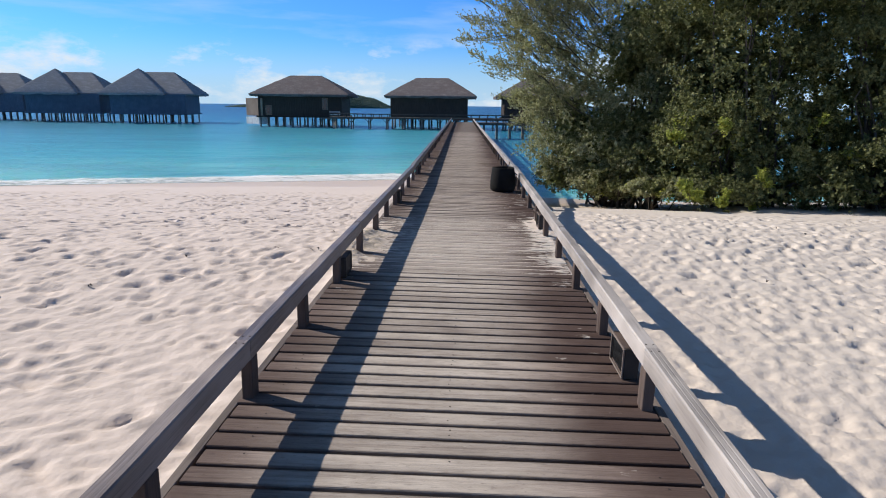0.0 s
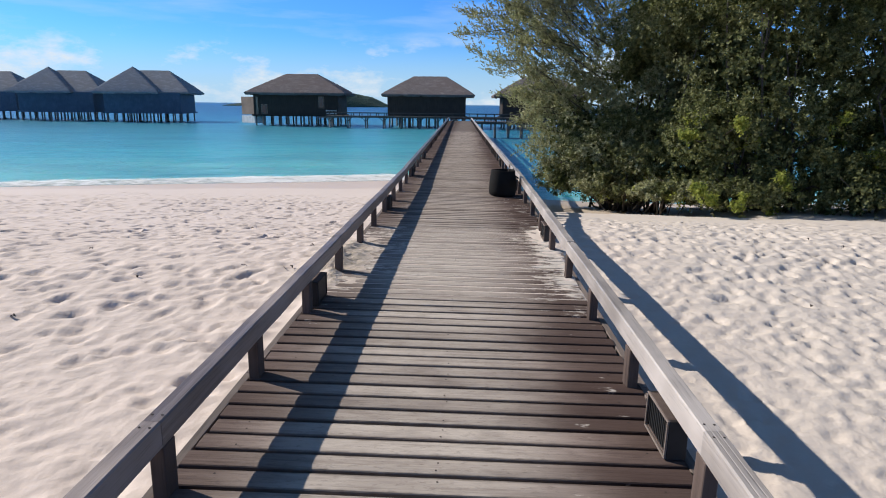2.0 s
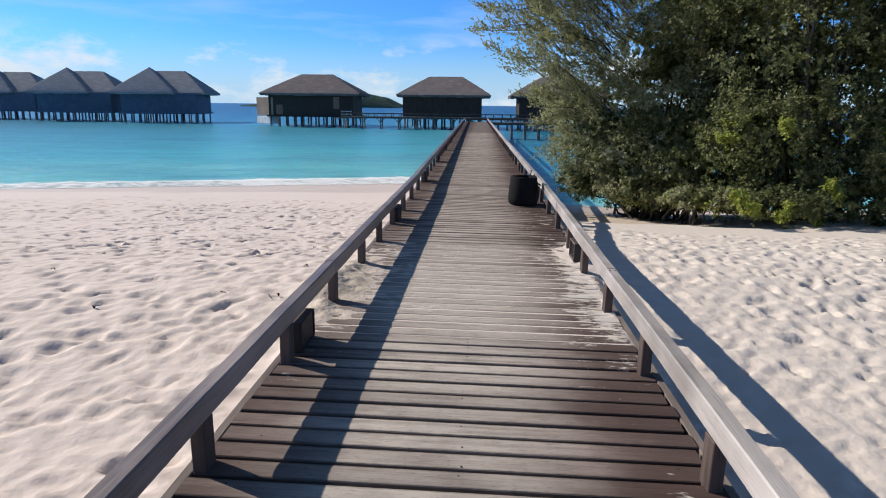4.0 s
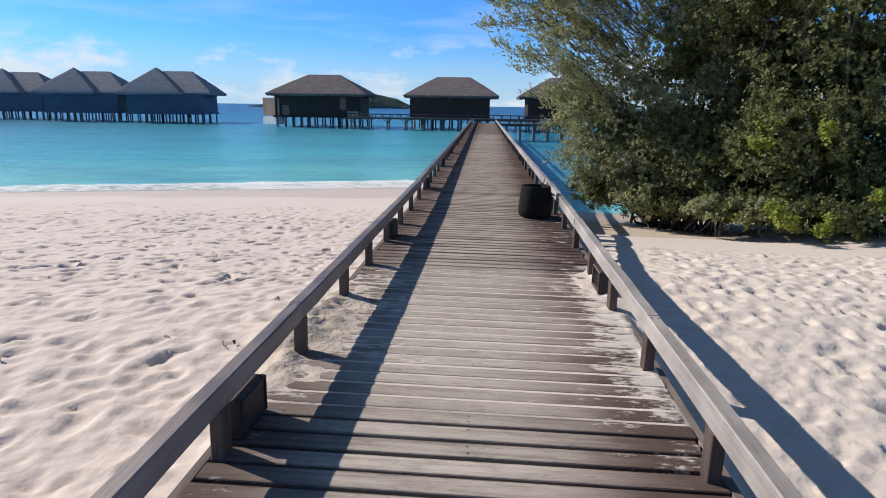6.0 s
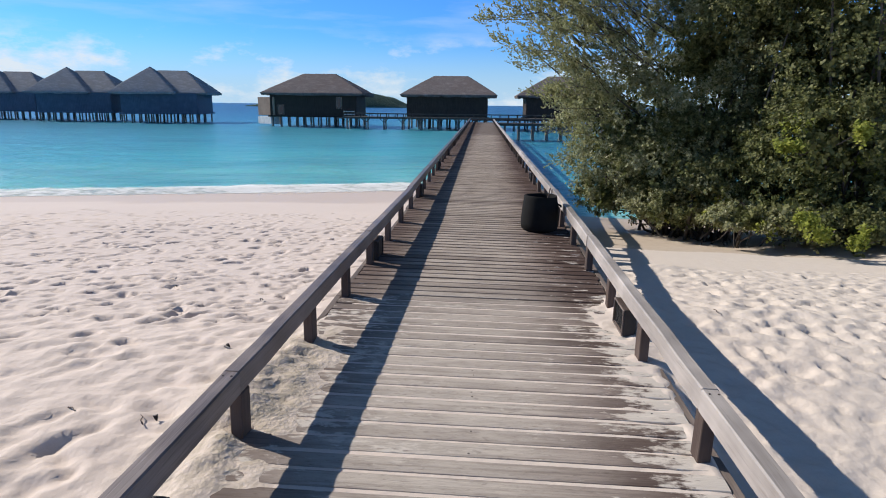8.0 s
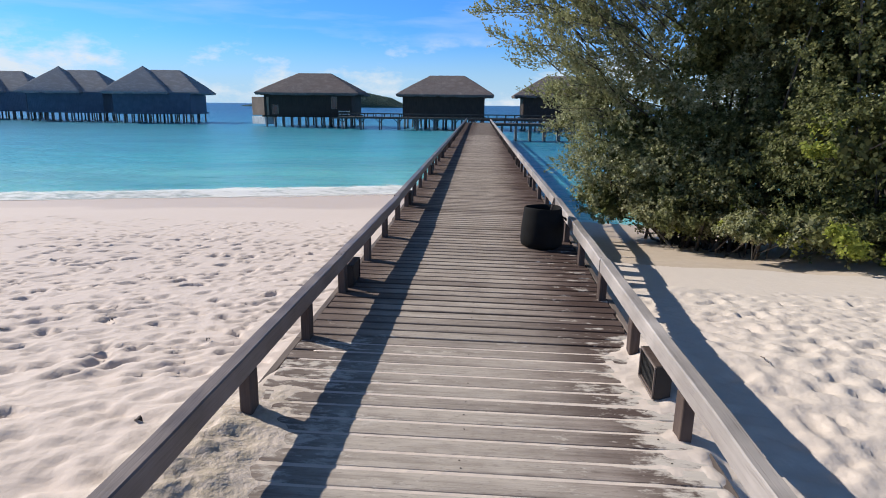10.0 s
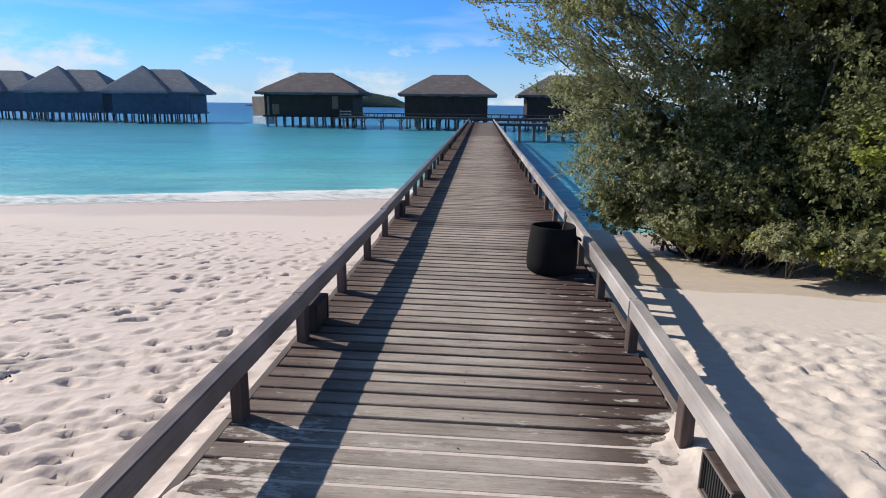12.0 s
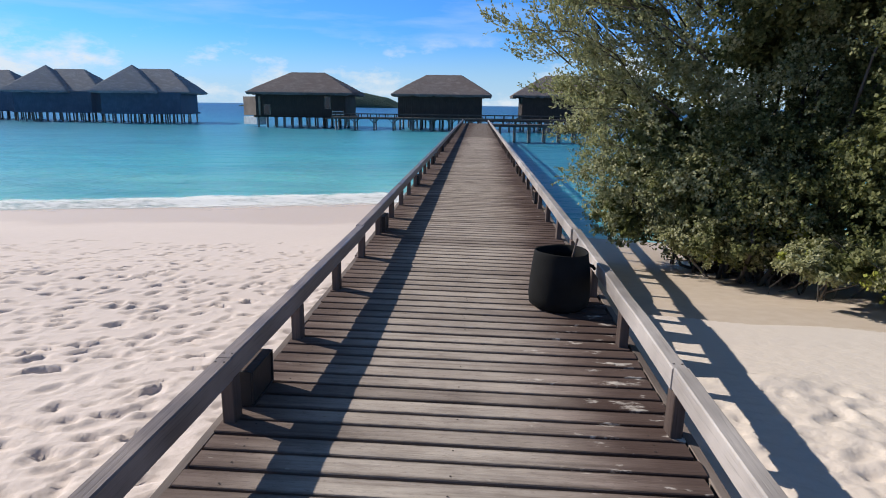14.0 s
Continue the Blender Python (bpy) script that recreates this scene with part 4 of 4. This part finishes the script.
def shrub(x, y, z, blobs, clumps, label, leaf=0.054, seed=1, young=0.03, shoots=(), sprays=(), bare=(), low=0.25, green=LEAF_SHADE, twigs=21, hollow=0.30, stem=1.0):
    """A many-stemmed shrub. blobs: (x, y, z, rx, ry, rz) lobes of the crown, from the base, each set with clumps of leafy twigs;
    shoots: places of bright young growth; sprays: long open branches (from, to, twigs); bare: leafless branches (from, middle, to)."""
    rs = np.random.RandomState(seed)
    th = thing("shrub", pose(x, y, z), label, "shrub", "shore shrubs")
    B = np.array(blobs, dtype=float)
    vol = B[:, 3] * B[:, 4] + B[:, 4] * B[:, 5] + B[:, 3] * B[:, 5]
    many = clumps * 3
    pick = rs.choice(len(B), many, p=vol / vol.sum())
    u = unit(rs.normal(0, 1, (many, 3)))
    knob = 1 + 0.14 * np.sin(5 * u[:, :1] + 3 * pick[:, None]) * np.cos(4 * u[:, 1:2] + 7 * u[:, 2:3])
    c = B[pick, :3] + u * B[pick, 3:] * rs.uniform(0.80, 1.0, (many, 1)) * knob
    out = unit(u / B[pick, 3:])
    # clumps sit on the outside of the crown, with hollows between them
    buried = np.min(np.linalg.norm((c[:, None, :] - B[None, :, :3]) / B[None, :, 3:], axis=2), axis=1) < 0.74
    cx, cy, cz = c.T
    dense = np.sin(3.1 * cx + 1.3 * cz + seed) * np.sin(2.7 * cy - 1.9 * cx) + 0.7 * np.sin(3.9 * cz + 1.7 * cy + 2 * seed)
    stay = ~buried & (cz > low) & (rs.rand(many) < np.clip(1.0 - hollow + 0.55 * dense, 0.10, 1.0))
    c, out = c[stay][:clumps], out[stay][:clumps]
    bright = (rs.rand(len(c)) < young) & (c[:, 2] < 2.6) & (out[:, 1] < 0.4)
    size = rs.uniform(0.24, 0.58, (len(c), 1)) * np.where(bright, 0.75, 1.0)[:, None] * np.clip(np.min(B[pick[stay][:clumps], 3:], axis=1, keepdims=True) / 0.7, 0.28, 1)
    wood = []
    # bright young shoots at the ends of twigs of their own
    for q in shoots:
        root = B[np.argmin(np.linalg.norm(B[:, :3] - np.array(q), axis=1)), :3]
        wood.append(tube([root, (root + np.array(q)) / 2 - (0, 0, 0.06), q], [0.016, 0.011, 0.004], 6))
        c = np.concatenate([c, np.array(q) + rs.normal(0, 0.07, (3, 3))])
        out = np.concatenate([out, np.tile(unit(np.array((-0.2, -0.6, 0.7))), (3, 1))])
        bright = np.concatenate([bright, np.ones(3, bool)])
        size = np.concatenate([size, rs.uniform(0.14, 0.24, (3, 1))])
    n = len(c)
    way = unit(np.repeat(out * 0.65 + (0, 0, 0.42), twigs, 0) + rs.normal(0, 0.70, (n * twigs, 3)))
    tip = np.repeat(c, twigs, 0) + way * np.repeat(size, twigs, 0) * rs.uniform(0.2, 1.0, (n * twigs, 1)) * (1.0, 1.0, 0.85)
    axis = unit(way + np.repeat(out, twigs, 0) * 0.35 + (0, 0, 0.25))
    per = 7
    v, f = rosettes(tip, axis, leaf, rs, per)
    slots = np.repeat(np.where(bright, 1, 0), twigs * per * 2)
    # filler leaves added inside the lobes, darker coloured, to block sun and sky
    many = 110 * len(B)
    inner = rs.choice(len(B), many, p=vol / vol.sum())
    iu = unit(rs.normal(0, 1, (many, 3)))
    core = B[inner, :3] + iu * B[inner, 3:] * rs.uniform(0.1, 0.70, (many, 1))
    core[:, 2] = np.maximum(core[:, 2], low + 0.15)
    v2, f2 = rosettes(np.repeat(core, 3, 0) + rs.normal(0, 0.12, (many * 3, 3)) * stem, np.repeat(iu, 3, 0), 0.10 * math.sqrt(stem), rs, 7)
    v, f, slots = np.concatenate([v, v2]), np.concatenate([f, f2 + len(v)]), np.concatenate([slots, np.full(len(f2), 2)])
    # limbs from the foot into the lobes
    for b in B:
        for q in range(4):
            foot = np.array((rs.normal(0, 0.25), rs.normal(0, 0.25), -0.3)) + np.array((b[0], b[1], 0)) * 0.22
            top = b[:3] + rs.normal(0, 0.45, 3) * b[3:]
            top[2] = max(top[2], 0.3)
            m1 = foot * 0.7 + top * 0.3 + rs.normal(0, 0.14, 3) + (0, 0, 0.10)
            m2 = foot * 0.3 + top * 0.7 + rs.normal(0, 0.20, 3) + (0, 0, 0.15)
            wood.append(tube([foot, m1, m2, top], [0.040 * stem, 0.030 * stem, 0.018 * stem, 0.006], 6))
    for a, m, b in bare:
        wood.append(tube([a, m, b], [0.022, 0.017, 0.006], 6))
    # long open branches, feathered with narrow leaves that point along them
    base, lead = [], []
    for a, b, count in sprays:
        a, b = np.array(a, float), np.array(b, float)
        mid = (a + b) / 2 + (0, 0, 0.12 * np.linalg.norm(b - a))
        wood.append(tube([a, mid, b], [0.016, 0.010, 0.003], 5))
        t = rs.uniform(0.12, 1.0, (count, 1)) ** 0.8
        run = unit(b - a)
        base.append((1 - t) ** 2 * a + 2 * t * (1 - t) * mid + t * t * b + rs.normal(0, 0.10, (count, 3)) * (1.3 - t))
        lead.append(unit(run + rs.normal(0, 0.45, (count, 3)) + (0, 0, 0.45)))
    if base:
        base, lead = np.concatenate(base), np.concatenate(lead)
        k, length = 15, rs.uniform(0.16, 0.40, (len(base), 1))
        p = np.repeat(base, k, 0) + np.repeat(lead * length, k, 0) * rs.uniform(0.05, 1.0, (len(base) * k, 1))
        d = unit(np.repeat(lead, k, 0) + rs.normal(0, 0.42, (len(p), 3)))
        v2, f2 = blades(p, d, unit(rs.normal(0, 0.7, (len(p), 3)) + (-0.5, -0.2, 0.6)), 0.056, rs, (0.20, 0.32))
        v, f, slots = np.concatenate([v, v2]), np.concatenate([f, f2 + len(v)]), np.concatenate([slots, np.zeros(len(f2), int)])
    crown = part("crown", tri_mesh("crown", v, f, (green, LEAFY, LEAF_SHADE), slots), th)
    tagged(crown, kind="stuff")
    for vs, fs in wood:
        part("limb", mesh_of("limb", vs, fs, BARK, True), th)
    return th


def feathers(seed, mid, spread, count):
    """Long open branches that lean seawards out of a crown."""
    rs = np.random.RandomState(seed)
    res = []
    for _ in range(count):
        a = np.array(mid) + rs.normal(0, 1, 3) * spread
        way = np.array((-1.0, rs.normal(-0.1, 0.35), rs.normal(0.55, 0.30)))
        b = a + way / np.linalg.norm(way) * rs.uniform(1.2, 2.7)
        res.append((tuple(a), tuple(b), int(rs.uniform(42, 70))))
    return res


shrub(4.3, 17.2, -0.95, [(-1.1, 0.4, 2.0, 1.5, 1.6, 1.25), (0.2, 0.4, 3.5, 1.7, 1.6, 1.4), (0.6, 0.0, 1.8, 1.7, 1.6, 1.3), (0.4, 0.6, 4.8, 1.4, 1.4, 1.2), (-1.35, 0.6, 1.3, 1.05, 1.2, 0.75), (-0.7, -0.2, 0.55, 0.85, 0.9, 0.5), (-1.5, 0.9, 0.7, 0.6, 0.7, 0.5), (-1.75, 0.2, 0.55, 0.55, 0.6, 0.34), (-0.75, -0.9, 1.15, 0.85, 0.75, 0.65), (0.0, -1.3, 1.05, 0.8, 0.7, 0.62), (-0.5, -1.0, 0.55, 0.8, 0.6, 0.35)],
      760, "large olive-green beach shrub leaning out over the water", leaf=0.052, seed=2, young=0.004, low=0.10, green=LEAF_LIT, hollow=0.22,
      bare=[((-0.2, -0.3, 0.0), (-0.5, -0.6, 0.10), (-1.25, -0.7, 0.16)), ((0.1, -0.5, 0.0), (-0.1, -0.9, 0.16), (-0.35, -1.3, 0.05))],
      sprays=feathers(41, (-1.3, 0.2, 4.1), (0.7, 0.5, 1.05), 84) + [((-1.0, 0.2, 3.4), (-4.5, 0.1, 4.25), 60), ((-1.0, 0.8, 3.0), (-3.6, 1.8, 3.35), 55), ((-1.2, 0.4, 2.6), (-3.3, 0.9, 2.75), 55), ((-0.8, 0.3, 4.0), (-4.0, -0.1, 5.2), 60),
                                                                    ((-0.6, 0.3, 4.4), (-3.2, -0.3, 5.9), 60), ((-1.2, 0.2, 2.2), (-2.9, 0.6, 2.0), 50), ((-1.0, 0.0, 1.6), (-2.7, 0.1, 1.35), 45)])
# recess between the crowns: its shade is put into darker leaves
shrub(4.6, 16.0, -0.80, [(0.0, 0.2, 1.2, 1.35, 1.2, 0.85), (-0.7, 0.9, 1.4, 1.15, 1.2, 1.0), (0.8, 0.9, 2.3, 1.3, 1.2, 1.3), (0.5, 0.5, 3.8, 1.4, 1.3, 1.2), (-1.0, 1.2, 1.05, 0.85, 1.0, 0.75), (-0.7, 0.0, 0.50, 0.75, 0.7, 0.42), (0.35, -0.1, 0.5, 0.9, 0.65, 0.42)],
      520, "dense olive beach shrub with the shade of its neighbours put into the leaf colour", seed=3, young=0.008, low=0.06, green=LEAF_SHADE, hollow=0.45)
shrub(4.7, 15.5, -0.74, [(-0.35, -1.5, 0.50, 0.75, 0.45, 0.14), (0.4, -1.7, 0.54, 0.7, 0.45, 0.15), (0.0, -1.0, 0.52, 0.8, 0.5, 0.16)],
      180, "low olive-green shrub whose branches reach out over the sand", leaf=0.046, seed=12, young=0.03, low=0.2, green=LEAF_LIT, hollow=0.25, stem=0.4)
# the shaded face is put into the leaf colour here too
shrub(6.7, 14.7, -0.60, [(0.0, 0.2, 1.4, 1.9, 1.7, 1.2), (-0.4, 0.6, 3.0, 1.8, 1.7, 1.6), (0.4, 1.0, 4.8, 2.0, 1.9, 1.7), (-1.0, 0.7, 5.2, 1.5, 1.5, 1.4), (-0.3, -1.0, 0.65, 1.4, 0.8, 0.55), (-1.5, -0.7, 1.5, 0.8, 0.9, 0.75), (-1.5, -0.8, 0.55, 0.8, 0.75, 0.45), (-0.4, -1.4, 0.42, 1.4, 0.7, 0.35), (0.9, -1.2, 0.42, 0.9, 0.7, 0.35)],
      700, "tall dense olive-green beach shrub with its own shade put into the leaf colour", leaf=0.058, seed=4, young=0.035, shoots=[(-2.25, -2.3, 0.55), (-1.95, -2.2, 0.36), (-1.3, -2.15, 0.30), (-1.3, -1.65, 1.85), (-2.2, -1.55, 1.55), (-0.5, -2.0, 0.75)], low=0.05, green=LEAF_SHADE, hollow=0.36)
shrub(9.6, 13.9, -0.45, [(0.0, 0.2, 1.1, 1.9, 1.6, 1.2), (-0.3, 0.8, 2.7, 1.9, 1.7, 1.6), (0.5, 1.2, 4.4, 2.0, 1.8, 1.7), (-0.2, -1.1, 0.6, 1.9, 0.9, 0.75), (-0.9, 1.3, 5.4, 1.6, 1.6, 1.4), (0.9, -0.7, 0.45, 1.3, 0.9, 0.55), (-1.3, -0.6, 0.5, 1.1, 0.9, 0.6), (0.0, -1.4, 0.42, 1.8, 0.6, 0.35)],
      660, "dense dark green shrub with yellow-green young shoots low down", leaf=0.062, seed=6, young=0.06, green=LEAF_SHADE, low=0.04, hollow=0.36)
shrub(12.6, 13.9, -0.45, [(0.0, 0.3, 1.2, 2.0, 1.7, 1.3), (0.0, 1.0, 3.0, 2.0, 1.8, 1.7), (0.3, 1.2, 4.8, 1.9, 1.8, 1.6), (0.0, -1.0, 0.6, 1.9, 0.9, 0.75), (0.9, -0.7, 0.45, 1.3, 0.9, 0.55), (-1.3, -0.6, 0.5, 1.1, 0.9, 0.6)],
      380, "dense dark green shrub on the sand with yellow-green shoots", leaf=0.075, seed=8, young=0.06, green=LEAF_SHADE, low=0.1, hollow=0.4)
shrub(15.6, 14.6, -0.45, [(0.0, 0.0, 1.3, 2.0, 1.8, 1.4), (0.0, 0.4, 3.2, 2.0, 1.9, 1.8), (0.0, 0.6, 5.0, 1.8, 1.8, 1.5)],
      240, "dense dark green shrub at the back of the beach", leaf=0.09, seed=10, young=0.02, green=LEAF_SHADE)
for n, (x, y) in enumerate(((8.2, 18.4), (11.6, 18.2), (15.2, 18.6))):
    shrub(x, y, -0.9, [(0.0, -0.3, 0.6, 2.0, 1.2, 0.6), (0.0, 0.0, 1.8, 2.0, 1.5, 1.6), (0.0, 0.2, 4.2, 2.0, 1.6, 1.8), (-0.8, 0.0, 6.0, 1.6, 1.4, 1.4), (0.9, 0.1, 5.6, 1.7, 1.4, 1.5)],
          270, "tall dark green shrub behind the front thicket", leaf=0.13, seed=70 + n, young=0.0, low=0.0, green=LEAF_SHADE, twigs=12)


# ---- deck planks, last ----
def plank_mesh(seed):
    """One cross plank with chamfered upper edges and slightly uneven ends."""
    rs = np.random.RandomState(seed)
    w, h, c = rs.uniform(0.116, 0.127), 0.046, 0.004
    a, b = -1.13 + rs.uniform(-0.012, 0.012), 1.105 + rs.uniform(-0.012, 0.012)
    cup = rs.uniform(-0.0012, 0.0022)
    prof = ((-w / 2, -h), (w / 2, -h), (w / 2, -c - 0.001), (w / 2 - c, -0.001), (w * 0.22, cup), (-w * 0.22, cup), (-w / 2 + c, -0.001), (-w / 2, -c - 0.001))
    n = len(prof)
    vs = []
    for x in (a, a * 0.45, b * 0.5, b):
        dy, dz = (rs.normal(0, 0.0016), rs.normal(0, 0.0008)) if abs(x) < 0.9 else (0, 0)
        vs += [(x, py + dy, pz + dz) for py, pz in prof]
    fs = [tuple(range(n))[::-1], tuple(range(3 * n, 4 * n))]
    for o in (0, n, 2 * n):
        for k in range(n):
            q = (k + 1) % n
            fs.append((o + k, o + q, o + n + q, o + n + k))
    return mesh_of("plank", vs, fs, PLANK)


plank_kinds = [plank_mesh(900 + k) for k in range(9)]
rs = np.random.RandomState(77)
gap_at = lambda k: float(np.interp(k, (-60, 0, 24, 58, 74, 500), (-6.23, 2.32, 5.75, 10.55, 12.87, 73.8)))
far_v, far_f, nails_v, nails_f = [], [], [], []
for k in range(0, 600):
    y = gap_at(k - 51) + 0.0715
    if y > DECK_END:
        break
    m = walk_at(rs.normal(0, 0.004), y + rs.normal(0, 0.0022), float(np.clip(rs.normal(0, 0.0009), -0.0014, 0.0014))) @ pose(0, 0, 0, float(np.clip(rs.normal(0, 0.14), -0.25, 0.25)), 0, rs.normal(0, 0.06))
    if k < 300:
        part("plank", plank_kinds[int(rs.randint(9))], boardwalk, m)
        for x in (-0.95, 0.0, 0.95) if y < 18 else ():
            for dy in (-0.028, 0.028):
                if rs.rand() < 0.62:
                    continue
                p = m @ Vector((x + rs.normal(0, 0.008), dy + rs.normal(0, 0.004), 0.001))
                o = len(nails_v)
                for q in range(6):
                    nails_v.append((p.x + 0.0055 * math.cos(q * 1.047), p.y + 0.0055 * math.sin(q * 1.047), p.z + 0.0008))
                nails_f.append(tuple(range(o, o + 6)))
    else:
        src = plank_kinds[int(rs.randint(9))]
        o = len(far_v)
        far_v += [tuple(m @ q.co) for q in src.vertices]
        far_f += [tuple(o + i for i in p.vertices) for p in src.polygons]
far = part("far_planks", mesh_of("far_planks", far_v, far_f, PLANK), boardwalk)
tagged(far, kind="stuff")
nails = part("nail_heads", mesh_of("nail_heads", nails_v, nails_f, NAIL), boardwalk)
tagged(nails, kind="stuff")
